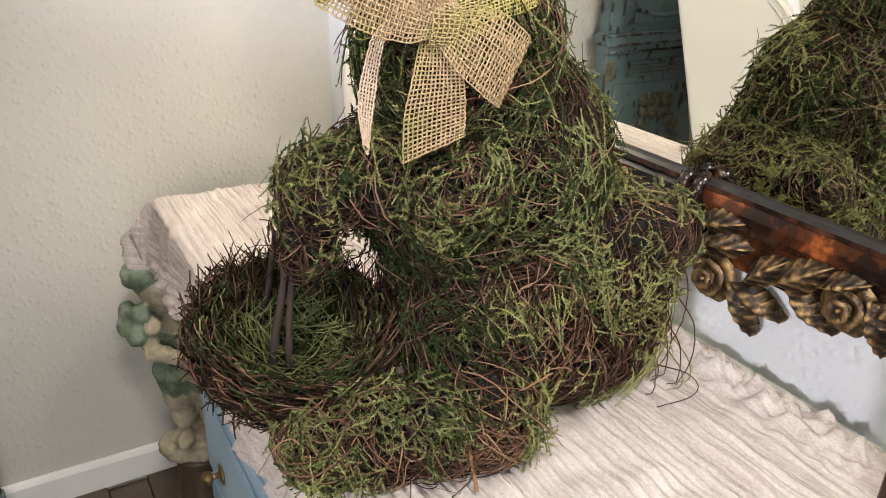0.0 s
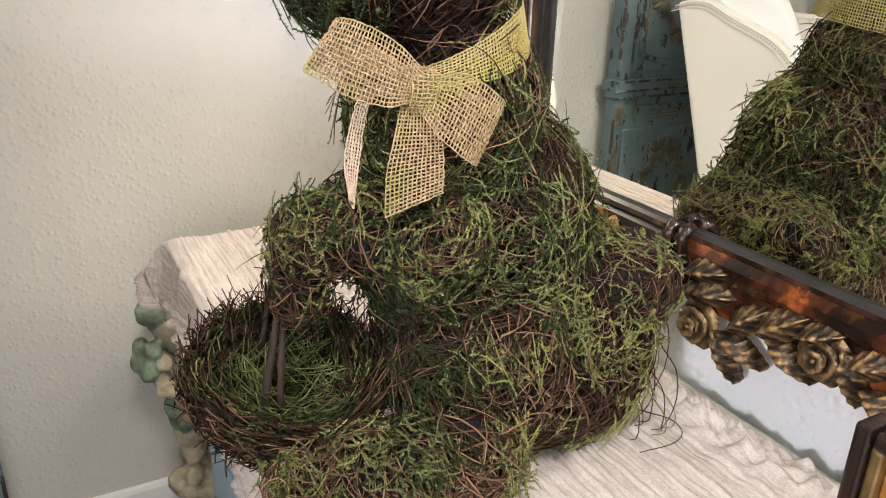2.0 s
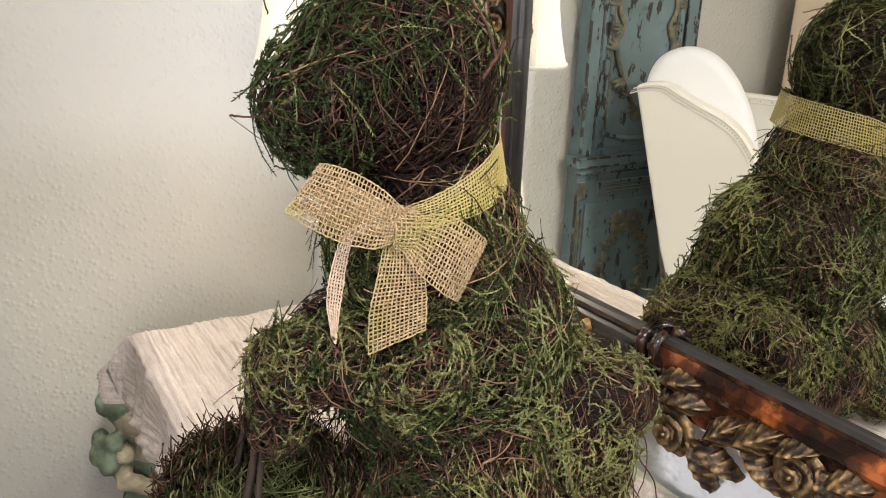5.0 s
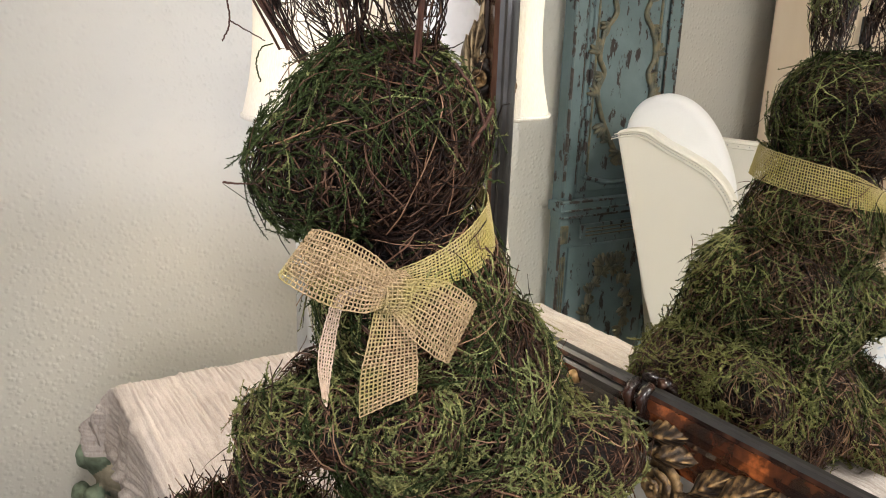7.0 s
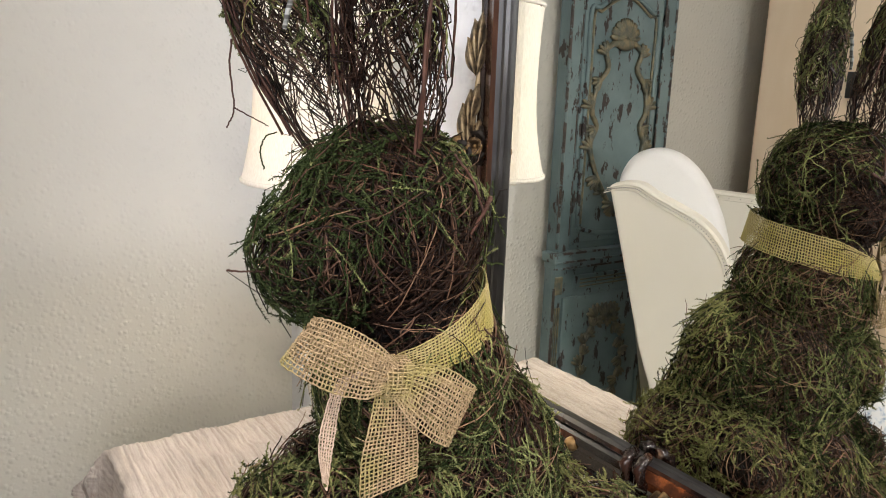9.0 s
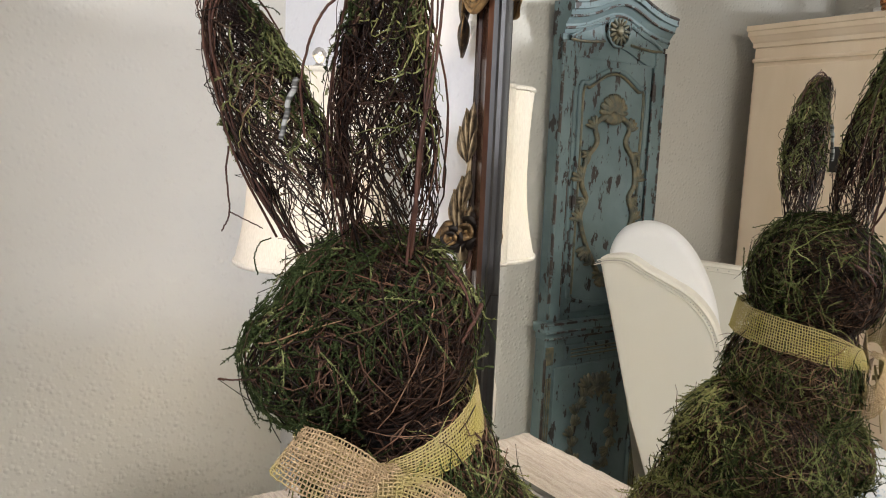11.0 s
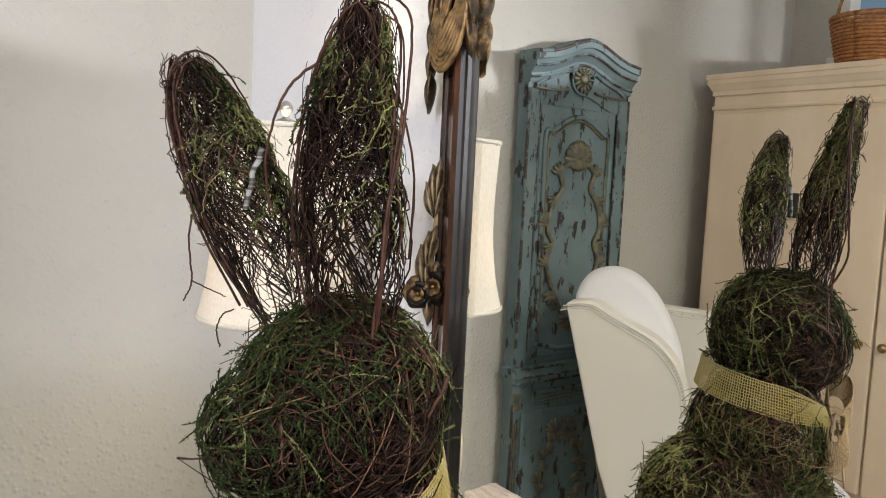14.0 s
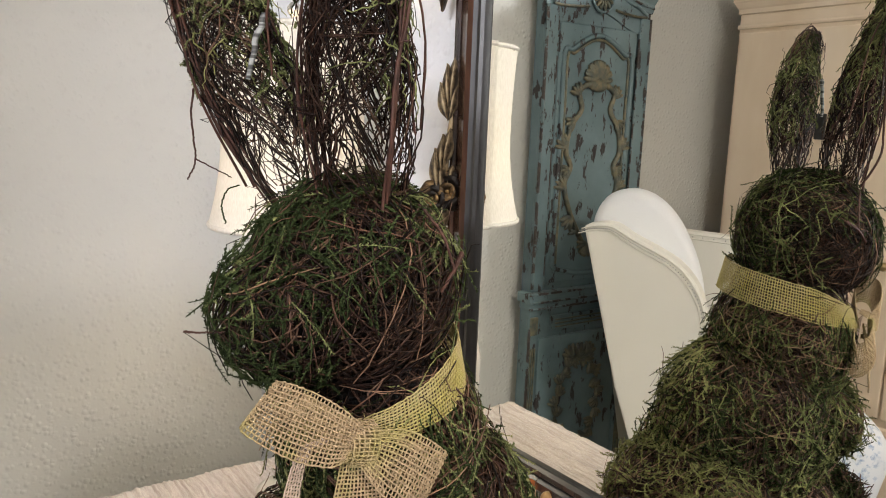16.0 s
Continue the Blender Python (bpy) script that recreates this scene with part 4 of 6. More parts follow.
HEAD = [
    Blob((0.313, 0.562, 1.376), (0.082, 0.082, 0.084), 20, 4, 0.78, (-0.5, -0.7, -0.35), 1.0, 1.25, 0.10, core=0.78, pale=-0.10, dark=0.86, bare=(0.22, -0.96, -0.16), scale=0.0029, tall=0.44, short=0.6, bark=8),
    Blob((0.260, 0.562, 1.360), (0.056, 0.064, 0.054), 20, 0, 0.80, (0.5, -0.7, -0.3), 0.8, 1.2, 0.08, core=0.78, pale=-0.10, dark=0.86, scale=0.0029, tall=0.50, short=0.6, bark=8),
]
ALL_FORMS = BODY + HEAD
rabbit = Soup()


def sprigs(paths, rng, mat, scale=0.0028):
    """Moss sprigs: knobbly stems set with small scales."""
    n, k, _ = paths.shape
    knob = np.where(np.arange(k) % 2 == 0, 1.25, 0.75)[None] * np.linspace(1.1, 0.65, k)[None]
    rabbit.tubes(paths, rng.uniform(0.0005, 0.0009, n)[:, None] * knob * 0.8, mat)
    rabbit.leaflets(paths, rng, 66, scale, 0.0012, mat)


def skin(blob, rng):
    area = blob.area() * blob.count
    # deep and outer layers of twigs: deep ones in shade-darkened bark, outer in bundles
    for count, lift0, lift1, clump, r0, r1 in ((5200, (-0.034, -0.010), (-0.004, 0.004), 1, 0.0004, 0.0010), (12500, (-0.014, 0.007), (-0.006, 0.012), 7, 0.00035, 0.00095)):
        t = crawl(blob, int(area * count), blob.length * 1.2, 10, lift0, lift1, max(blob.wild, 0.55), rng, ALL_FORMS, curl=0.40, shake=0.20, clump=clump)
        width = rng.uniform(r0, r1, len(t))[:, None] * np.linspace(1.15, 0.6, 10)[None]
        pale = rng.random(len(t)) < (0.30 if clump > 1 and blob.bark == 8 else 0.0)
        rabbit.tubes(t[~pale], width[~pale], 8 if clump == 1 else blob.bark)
        if pale.any():
            rabbit.tubes(t[pale], width[pale], 0)
    # moss sprigs in tufts and patches
    long = crawl(blob, int(area * 8600), blob.length * blob.tall, 13, (-0.006, 0.012), (0.0, 0.018), max(0.75, blob.wild), rng, ALL_FORMS, droop=0.12, curl=0.30, shake=0.20, clump=3)
    short = crawl(blob, int(area * 7600 * blob.short), 0.022, 13, (-0.002, 0.011), (0.0, 0.013), max(0.8, blob.wild), rng, ALL_FORMS, curl=0.22, shake=0.14, clump=5)
    m = np.concatenate([long, short])
    patch = np.array([noise.noise(Vector(p * 15.0)) * 0.95 + 0.3 * noise.noise(Vector(p * 45.0)) for p in m[:, 4]])
    if blob.bare is not None:
        out = m[:, 4] - blob.c
        patch = patch + 1.35 * np.clip(out @ np.array(blob.bare) / (np.linalg.norm(out, axis=1) + 1e-9) + 0.22 * np.sin(out[:, 2] * 90 + 1) - 0.42, 0, 1)
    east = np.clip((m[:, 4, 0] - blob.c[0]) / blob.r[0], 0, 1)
    patch = patch - 0.18 * east + 0.24 * np.clip((0.985 - m[:, 4, 2]) / 0.08, 0, 1) * (blob.c[0] > 0.3) + 0.9 * np.clip((m[:, 4, 2] - 1.280) / 0.02, 0, 1) * (blob.c[2] < 1.3)
    sel = patch + rng.normal(0, 0.13, len(m)) < (blob.moss - 0.55) * 1.15
    m, east = m[sel], east[sel]
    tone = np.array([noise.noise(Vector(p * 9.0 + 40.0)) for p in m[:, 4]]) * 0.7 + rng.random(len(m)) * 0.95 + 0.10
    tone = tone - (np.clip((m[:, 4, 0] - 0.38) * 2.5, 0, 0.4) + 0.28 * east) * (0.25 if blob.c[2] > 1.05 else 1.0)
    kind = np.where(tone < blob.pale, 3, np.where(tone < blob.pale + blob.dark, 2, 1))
    # head: dark moss; the lit side towards the mirror is coloured lighter
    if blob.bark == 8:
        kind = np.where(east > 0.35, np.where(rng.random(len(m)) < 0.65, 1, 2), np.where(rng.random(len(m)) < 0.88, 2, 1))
    # shade of the gap beside the basket, put in as the dark moss kind
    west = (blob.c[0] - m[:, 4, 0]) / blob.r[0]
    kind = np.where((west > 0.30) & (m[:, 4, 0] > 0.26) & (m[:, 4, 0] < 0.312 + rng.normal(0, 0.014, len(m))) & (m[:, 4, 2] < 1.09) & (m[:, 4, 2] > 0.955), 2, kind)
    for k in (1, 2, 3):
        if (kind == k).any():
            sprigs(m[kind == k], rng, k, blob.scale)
    # loose ends that stand away
    w = crawl(blob, int(area * 800), blob.length * 0.8, 7, (0.002, 0.008), (0.008, 0.028), 1.0, rng, ALL_FORMS, curl=0.55, shake=0.25)
    rabbit.tubes(w, rng.uniform(0.0005, 0.0010, len(w))[:, None] * np.linspace(1.2, 0.5, 7)[None], blob.bark)


for b in ALL_FORMS:
    skin(b, RNG)
    # solid core, its near-black colour serving as shade in the gaps
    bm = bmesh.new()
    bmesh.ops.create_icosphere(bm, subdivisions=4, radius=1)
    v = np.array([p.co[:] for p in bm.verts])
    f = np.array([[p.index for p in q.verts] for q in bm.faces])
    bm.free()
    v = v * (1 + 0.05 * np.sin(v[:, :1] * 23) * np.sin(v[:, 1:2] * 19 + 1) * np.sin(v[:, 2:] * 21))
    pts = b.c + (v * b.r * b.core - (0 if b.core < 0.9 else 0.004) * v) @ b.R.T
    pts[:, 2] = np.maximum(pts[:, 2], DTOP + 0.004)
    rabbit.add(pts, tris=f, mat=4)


def ear(base, mid, tip, side, widths, thick, count, rng, mossy):
    """An open, ragged cage of fine twigs inside a few bent canes."""
    side = np.array(side, float)
    side /= np.linalg.norm(side)
    line = smooth_path([base, mid, tip], 40)
    front = np.cross(side, line[-1] - line[0])
    front /= np.linalg.norm(front)
    w = np.interp(np.linspace(0, 1, 40), np.linspace(0, 1, len(widths)), widths)

    def place(s, a, k=1.0):
        i = np.clip(s, 0, 1) * 38.999
        j = i.astype(int)
        f = (i - j)[..., None]
        c = line[j] * (1 - f) + line[j + 1] * f
        ww = (w[j] * (1 - f[..., 0]) + w[j + 1] * f[..., 0])[..., None] * k
        return c + side * ww * np.cos(a)[..., None] + front * ww * thick * np.sin(a)[..., None]

    steps = 12
    u = np.linspace(0, 1, steps)[None]

    def twigs(n, s0, ln, twist, low, stray, r0, r1, mat):
        s0 = rng.uniform(*s0, n)[:, None]
        ln = rng.uniform(*ln, n)[:, None]
        a0 = rng.uniform(0, 2 * math.pi, n)[:, None]
        s = s0 + ln * u
        s = np.where(s > 0.99, 1.98 - s, s)
        a = a0 + rng.normal(0, twist, n)[:, None] * u + 0.4 * np.sin(u * rng.uniform(3, 14, (n, 1)) + a0 * 3)
        k = rng.uniform(low, 1.05, (n, 1)) + 0.08 * np.sin(u * rng.uniform(4, 11, (n, 1)) + a0)
        p = place(s, a, k[..., None]) + np.cumsum(rng.normal(0, stray, (n, steps, 3)), axis=1)
        rabbit.tubes(p, rng.uniform(r0, r1, n)[:, None] * np.linspace(1.15, 0.65, steps)[None] * rng.uniform(0.8, 1.2, (n, steps)), mat)
        return p

    twigs(int(count * 0.48), (-0.06, 0.3), (0.35, 0.8), 0.35, 0.75, 0.0012, 0.0004, 0.00085, 8)
    twigs(int(count * 0.72), (0.35, 0.85), (0.15, 0.45), 0.35, 0.55, 0.0013, 0.0004, 0.0008, 8)
    twigs(int(count * 0.14), (0.0, 0.9), (-0.1, 0.12), 1.6, 0.8, 0.0016, 0.0004, 0.0006, 8)
    twigs(int(count * 0.05), (0.1, 0.9), (-0.05, 0.2), 0.6, 1.0, 0.0016, 0.0004, 0.0008, 8)
    # moss in hanging tufts, thickest near the tip and on the back
    tufts = int(count * mossy / 5)
    for i in range(tufts):
        st = rng.uniform(0.55, 0.97) if i % 3 == 0 else rng.uniform(0.3, 0.92)
        at = rng.normal(-0.2, 0.8) if i % 5 < 3 else rng.uniform(0, 6.28)
        n3 = 7
        s = st + rng.normal(0, 0.03, n3)[:, None] - rng.uniform(0.04, 0.16, n3)[:, None] * u
        a = at + rng.normal(0, 0.25, n3)[:, None] + rng.normal(0, 0.5, n3)[:, None] * u
        p = place(s, a, rng.uniform(0.92, 1.08)) + np.cumsum(rng.normal(0, 0.0013, (n3, steps, 3)), axis=1)
        if i % 5 < 3:
            rabbit.tubes(p, rng.uniform(0.0006, 0.0010, n3)[:, None] * np.linspace(1.1, 0.6, steps)[None] * rng.uniform(0.7, 1.4, (n3, steps)), (1, 3, 1)[i % 5])
        else:
            sprigs(p, rng, (2, 1, 1)[i % 3])
    # canes bent over the tip, each on its own line
    for i in range(6):
        h = np.linspace(0, 1, 24)
        top = rng.uniform(0.93, 1.0)
        ss = np.minimum(np.where(h < 0.5, h * 2, 2 - h * 2) * 1.02, top)
        fade = np.clip((h - 0.5) / 0.14, -1, 1)
        ang = math.pi * (0.5 - 0.5 * fade) + rng.normal(0, 0.35)
        c = place(ss[None], ang[None], rng.uniform(0.9, 1.08))[0] + front * rng.normal(0, 0.005) + side * rng.normal(0, 0.003)
        c = smooth_path(c[::3] + rng.normal(0, 0.0022, (8, 3)), 24)
        first, last = (0, 24) if i < 3 else ((0, int(rng.uniform(11, 17))) if i % 2 else (int(rng.uniform(8, 13)), 24))
        c = c[first:last]
        knots = 1 + 0.35 * (np.arange(len(c)) % 7 == 3)
        rabbit.tubes(c[None], (rng.uniform(0.0007, 0.0012) * knots)[None], 5, 5)


# ear beside the wall corner, and the taller one
ear((0.285, 0.612, 1.440), (0.243, 0.640, 1.560), (0.200, 0.652, 1.664), (0.93, -0.36, 0.15), (0.022, 0.027, 0.032, 0.036, 0.039, 0.040, 0.040, 0.038, 0.035, 0.031, 0.027, 0.020, 0.008), 0.70, 270, RNG, 0.85)
ear((0.305, 0.532, 1.455), (0.287, 0.520, 1.590), (0.283, 0.497, 1.700), (0.90, -0.43, 0.0), (0.034, 0.038, 0.040, 0.041, 0.041, 0.040, 0.037, 0.033, 0.028, 0.024, 0.021, 0.017, 0.009), 0.70, 350, RNG, 0.75)


def loose_cane(points, r0, r1, mat=5, n=40, jitter=0.00025):
    p = smooth_path(points, n) + RNG.normal(0, jitter, (n, 3))
    rabbit.tubes(p[None], np.linspace(r0, r1, n)[None], mat, 5)


# canes that spring from the ears, and the forked side twig
for k, (dx, dy) in enumerate(((0.0, 0.0), (0.005, -0.006), (0.010, 0.004))):
    loose_cane([(0.252 + dx, 0.645 + dy, 1.450), (0.216 + dx, 0.645 + dy, 1.516), (0.200 + dx, 0.645 + dy, 1.564), (0.187 + dx * 0.8, 0.645 + dy, 1.612), (0.188 + dx, 0.645, 1.648), (0.204 + dx, 0.645, 1.666 - dx),
                (0.223, 0.645 - dy, 1.664 - dx), (0.243, 0.645 - dy, 1.645 - dx), (0.258, 0.645, 1.622 - dx), (0.270, 0.642, 1.598)], 0.0013 - 0.0001 * k, 0.0008)
loose_cane([(0.200, 0.645, 1.640), (0.222, 0.640, 1.636), (0.245, 0.636, 1.622), (0.262, 0.632, 1.604), (0.272, 0.626, 1.570)], 0.0016, 0.0012)
loose_cane([(0.306, 0.500, 1.450), (0.299, 0.485, 1.491), (0.302, 0.485, 1.543), (0.312, 0.485, 1.594), (0.317, 0.485, 1.649), (0.317, 0.485, 1.687), (0.301, 0.485, 1.701), (0.280, 0.487, 1.698)], 0.0016, 0.0009)
loose_cane([(0.302, 0.500, 1.445), (0.306, 0.490, 1.525), (0.308, 0.490, 1.607), (0.312, 0.490, 1.666), (0.301, 0.490, 1.694), (0.278, 0.492, 1.696)], 0.0014, 0.0009)
loose_cane([(0.308, 0.500, 1.455), (0.303, 0.487, 1.520), (0.307, 0.486, 1.580), (0.313, 0.486, 1.630), (0.310, 0.487, 1.678), (0.294, 0.490, 1.690)], 0.0011, 0.0007)
loose_cane([(0.268, 0.512, 1.659), (0.248, 0.520, 1.644), (0.235, 0.525, 1.627), (0.229, 0.530, 1.606), (0.226, 0.535, 1.581), (0.232, 0.540, 1.540)], 0.0013, 0.0009)
loose_cane([(0.211, 0.655, 1.530), (0.209, 0.655, 1.506), (0.212, 0.655, 1.473), (0.205, 0.655, 1.455)], 0.0010, 0.0007)
loose_cane([(0.212, 0.655, 1.473), (0.227, 0.655, 1.465), (0.243, 0.655, 1.457)], 0.0007, 0.0005)
loose_cane([(0.302, 0.482, 1.565), (0.309, 0.478, 1.566), (0.313, 0.476, 1.560)], 0.0007, 0.0003)
loose_cane([(0.218, 0.600, 1.425), (0.215, 0.600, 1.440), (0.220, 0.600, 1.452), (0.230, 0.602, 1.455)], 0.0007, 0.0006, 2)
loose_cane([(0.365, 0.483, 1.41), (0.352, 0.474, 1.40), (0.338, 0.470, 1.385)], 0.0022, 0.0013)
loose_cane([(0.332, 0.488, 1.445), (0.345, 0.480, 1.425), (0.352, 0.474, 1.400)], 0.0013, 0.0010)
loose_cane([(0.198, 0.548, 1.352), (0.180, 0.556, 1.352), (0.172, 0.560, 1.353)], 0.0007, 0.0009)
loose_cane([(0.250, 0.600, 1.588), (0.243, 0.600, 1.565), (0.237, 0.600, 1.539)], 0.0028, 0.0022, 7, 12, 0.0006)
# straw-coloured ends by the foot
loose_cane([(0.300, 0.440, 0.960), (0.330, 0.430, 0.972), (0.365, 0.425, 0.985)], 0.0012, 0.0008, 6)
loose_cane([(0.285, 0.432, 0.945), (0.287, 0.424, 0.915), (0.290, 0.420, 0.890)], 0.0014, 0.0018, 6)
loose_cane([(0.315, 0.436, 0.955), (0.318, 0.428, 0.93), (0.316, 0.425, 0.912)], 0.0010, 0.0010, 6)
for i in range(14):
    x, y, z = 0.50 + 0.06 * RNG.random(), 0.50 - 0.04 * RNG.random(), 0.93 + 0.14 * RNG.random()
    o = RNG.uniform(0.008, 0.022)
    loose_cane([(x, y, z), (x + o, y - o * 0.8, z - 0.03), (x + o * 1.1, y - o, max(0.895, z - 0.07)), (x + o * 0.4, y - o * 0.7, max(0.891, z - 0.10))], 0.0008, 0.0005, 5 if i % 3 else 3, 18, 0.0002)
loose_cane([(0.540, 0.470, 0.915), (0.570, 0.452, 0.905), (0.578, 0.440, 0.893), (0.555, 0.432, 0.891), (0.515, 0.436, 0.891)], 0.0007, 0.0005, 5, 30, 0.0001)

n = Nodes("red_brown_cane", 0.6)
n.b.inputs["Specular IOR Level"].default_value = 0.25
CANE = n.colour(n.ramp(n.noise(60, 4), [(0.3, (0.022, 0.009, 0.006)), (0.7, (0.075, 0.031, 0.020))])).m
n = Nodes("straw_fibre", 0.7)
STRAW = n.colour(n.ramp(n.noise(60, 4), [(0.3, (0.13, 0.065, 0.032)), (0.7, (0.26, 0.14, 0.07))])).m
n = Nodes("grey_ringed_bark", 0.7)
GREY_BARK = n.colour(n.ramp(n.noise(9, 3, 0.5, n.scaled(1, 1, 34)), [(0.42, (0.05, 0.05, 0.048)), (0.58, (0.26, 0.27, 0.26))])).m
hare = link_mesh("topiary_rabbit", rabbit.mesh("topiary_rabbit"), [TWIG, MOSS, MOSS_DARK, MOSS_PALE, CORE, CANE, STRAW, GREY_BARK, TWIG_SHADED, TWIG_TAN])
tagged(hare, "large sitting rabbit figure of brown twigs and green moss", "rabbit figure")

# ---- twig nest basket ----
n = Nodes("dark_brown_nest_twig", 0.5)
n.b.inputs["Specular IOR Level"].default_value = 0.10
TWIG_NEST = n.colour(n.ramp(n.island(), [(0, (0.006, 0.004, 0.003)), (0.45, (0.028, 0.015, 0.010)), (0.80, (0.075, 0.040, 0.027)), (1, (0.19, 0.115, 0.075))])).m
NEST = (0.192, 0.617, 0.0)
nest = thing("twig_basket", (NEST[0], NEST[1], DTOP + 0.028), "round dark twig and moss nest basket with stick handle", "basket")
nest.rotation_euler = (radians(15), radians(3), 0)
bowl = Soup()


def nest_paths(n, r_of, h, spread, arc, rng, steps=8, wild=0.0):
    """Twigs that run round the bowl."""
    u = np.linspace(0, 1, steps)[None]
    a = rng.uniform(0, 6.283, n)[:, None] + rng.choice([-1, 1], n)[:, None] * rng.uniform(0.5, 1.0, n)[:, None] * arc * u
    f = np.clip(rng.uniform(0, 1, n)[:, None] + rng.normal(0, 0.75, n)[:, None] * (u - 0.5), 0.0, 1.08)
    r = r_of(f) + rng.uniform(-spread, spread, n)[:, None] + wild * rng.random((n, 1)) * u ** 2
    z = h * f + wild * 0.5 * rng.normal(0, 1, (n, 1)) * u ** 2
    p = np.stack([r * np.cos(a), r * np.sin(a), np.maximum(z, 0.001)], -1)
    return p + np.cumsum(rng.normal(0, 0.0016, p.shape), axis=1)


def outer_r(f):
    return 0.034 + 0.054 * np.sin(np.clip(f, 0, 1.1) * 1.65)


def inner_r(f):
    return 0.026 + 0.056 * np.clip(f, 0, 1) ** 0.6


def flat_r(f):
    return 0.010 + 0.054 * f


H = 0.084
for count, fn, h, spread, arc, mat, wild in ((1150, outer_r, H, 0.010, 0.8, 0, 0.0), (420, inner_r, H, 0.010, 0.8, 0, 0.0), (240, inner_r, H, 0.012, 0.7, 2, 0.0), (420, outer_r, H, 0.007, 0.6, 0, 0.020), (200, flat_r, 0.012, 0.004, 1.5, 0, 0.0)):
    p = nest_paths(count, fn, h, spread, arc, RNG, wild=wild)
    bowl.tubes(p, RNG.uniform(0.0006, 0.0012, count)[:, None] * np.linspace(1.1, 0.7, 8)[None], mat)
for count, fn, mat in ((420, outer_r, 1), (560, inner_r, 1), (160, inner_r, 2), (240, flat_r, 1), (120, outer_r, 2)):
    p = nest_paths(count, fn, H if fn is not flat_r else 0.016, 0.010, 0.7, RNG)
    p[..., 2] += 0.004 if fn is not flat_r else 0.040
    bowl.tubes(p, np.full((count, 8), 0.0009), mat)
    bowl.leaflets(p, RNG, 40, 0.0020, 0.0015, mat)
# spiky rim ends
k = 760
a = RNG.uniform(0, 6.283, k)[:, None]
u = np.linspace(0, 1, 6)[None]
r0 = RNG.uniform(0.074, 0.088, k)[:, None]
out = RNG.uniform(0.006, 0.024, k)[:, None]
up = RNG.uniform(-0.012, 0.036, k)[:, None] + 0.030 * RNG.random((k, 1)) * np.clip(np.sin(a + 0.5), 0, 1)
sp = a + RNG.normal(0, 0.35, k)[:, None] * u
p = np.stack([(r0 + out * u) * np.cos(sp), (r0 + out * u) * np.sin(sp), H * RNG.uniform(0.55, 1.0, k)[:, None] + up * u + 0.004 * u ** 2], -1)
bowl.tubes(p, RNG.uniform(0.0006, 0.0011, k)[:, None] * np.linspace(1.1, 0.7, 6)[None], 0)
k = 1500
a = RNG.uniform(0, 6.283, k)[:, None]
f = RNG.uniform(0.12, 1.05, k)[:, None]
out = RNG.uniform(0.006, 0.020, k)[:, None]
sp = a + RNG.choice([-1, 1], k)[:, None] * RNG.uniform(0.05, 0.34, k)[:, None] * u
p = np.stack([(outer_r(f) - 0.004 + out * u) * np.cos(sp), (outer_r(f) - 0.004 + out * u) * np.sin(sp), np.maximum(H * f + RNG.normal(0.002, 0.012, k)[:, None] * u, 0.001)], -1)
bowl.tubes(p, RNG.uniform(0.0006, 0.0012, k)[:, None] * np.linspace(1.0, 0.8, 6)[None], 0)
k = 620
a = RNG.uniform(0, 6.283, k)[:, None]
tall = RNG.uniform(0.008, 0.050, k)[:, None] * np.clip(0.55 + 0.6 * np.sin(a + 0.4), 0.25, 1.15)
r0 = RNG.uniform(0.058, 0.084, k)[:, None]
sp = a + RNG.normal(0, 0.22, k)[:, None] * u
lean = RNG.normal(0.003, 0.010, k)[:, None]
p = np.stack([(r0 + lean * u) * np.cos(sp), (r0 + lean * u) * np.sin(sp), H * RNG.uniform(0.7, 0.98, k)[:, None] + tall * u], -1)
bowl.tubes(p, RNG.uniform(0.0006, 0.0010, k)[:, None] * np.linspace(1.1, 0.7, 6)[None], 0)
bowl.leaflets(p[::2], RNG, 16, 0.0028, 0.0013, 1)
k = 260
a = RNG.uniform(0, 6.283, k)[:, None]
b = a + RNG.uniform(0.7, 2.4, k)[:, None]
r0, r1 = RNG.uniform(0.03, 0.082, k)[:, None], RNG.uniform(0.03, 0.082, k)[:, None]
z0, z1 = RNG.uniform(0.044, 0.088, k)[:, None], RNG.uniform(0.044, 0.084, k)[:, None]
p = np.stack([r0 * np.cos(a) * (1 - u) + r1 * np.cos(b) * u, r0 * np.sin(a) * (1 - u) + r1 * np.sin(b) * u, z0 * (1 - u) + z1 * u - 0.014 * np.sin(np.pi * u)], -1) + np.cumsum(RNG.normal(0, 0.0018, (k, 6, 3)), axis=1)
bowl.tubes(p, RNG.uniform(0.0004, 0.0008, k)[:, None] * np.linspace(1.1, 0.7, 6)[None], 2)
bowl.leaflets(p[::2], RNG, 30, 0.0020, 0.0010, 2)
# bowl filler in the same near-black gap shade
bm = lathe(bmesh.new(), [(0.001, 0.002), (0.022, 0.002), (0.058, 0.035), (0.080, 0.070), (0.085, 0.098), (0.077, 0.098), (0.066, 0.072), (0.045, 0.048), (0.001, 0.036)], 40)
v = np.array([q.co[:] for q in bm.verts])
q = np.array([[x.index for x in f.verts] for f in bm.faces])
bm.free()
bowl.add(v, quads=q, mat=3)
link_mesh("bowl", bowl.mesh("bowl"), [TWIG_NEST, MOSS_DARK, MOSS, CORE], nest, "dense wrapped dark twigs with moss")
n = Nodes("grey_brown_stick", 0.75)
rings = n.noise(30, 5, 0.6, n.scaled(3, 3, 0.5))
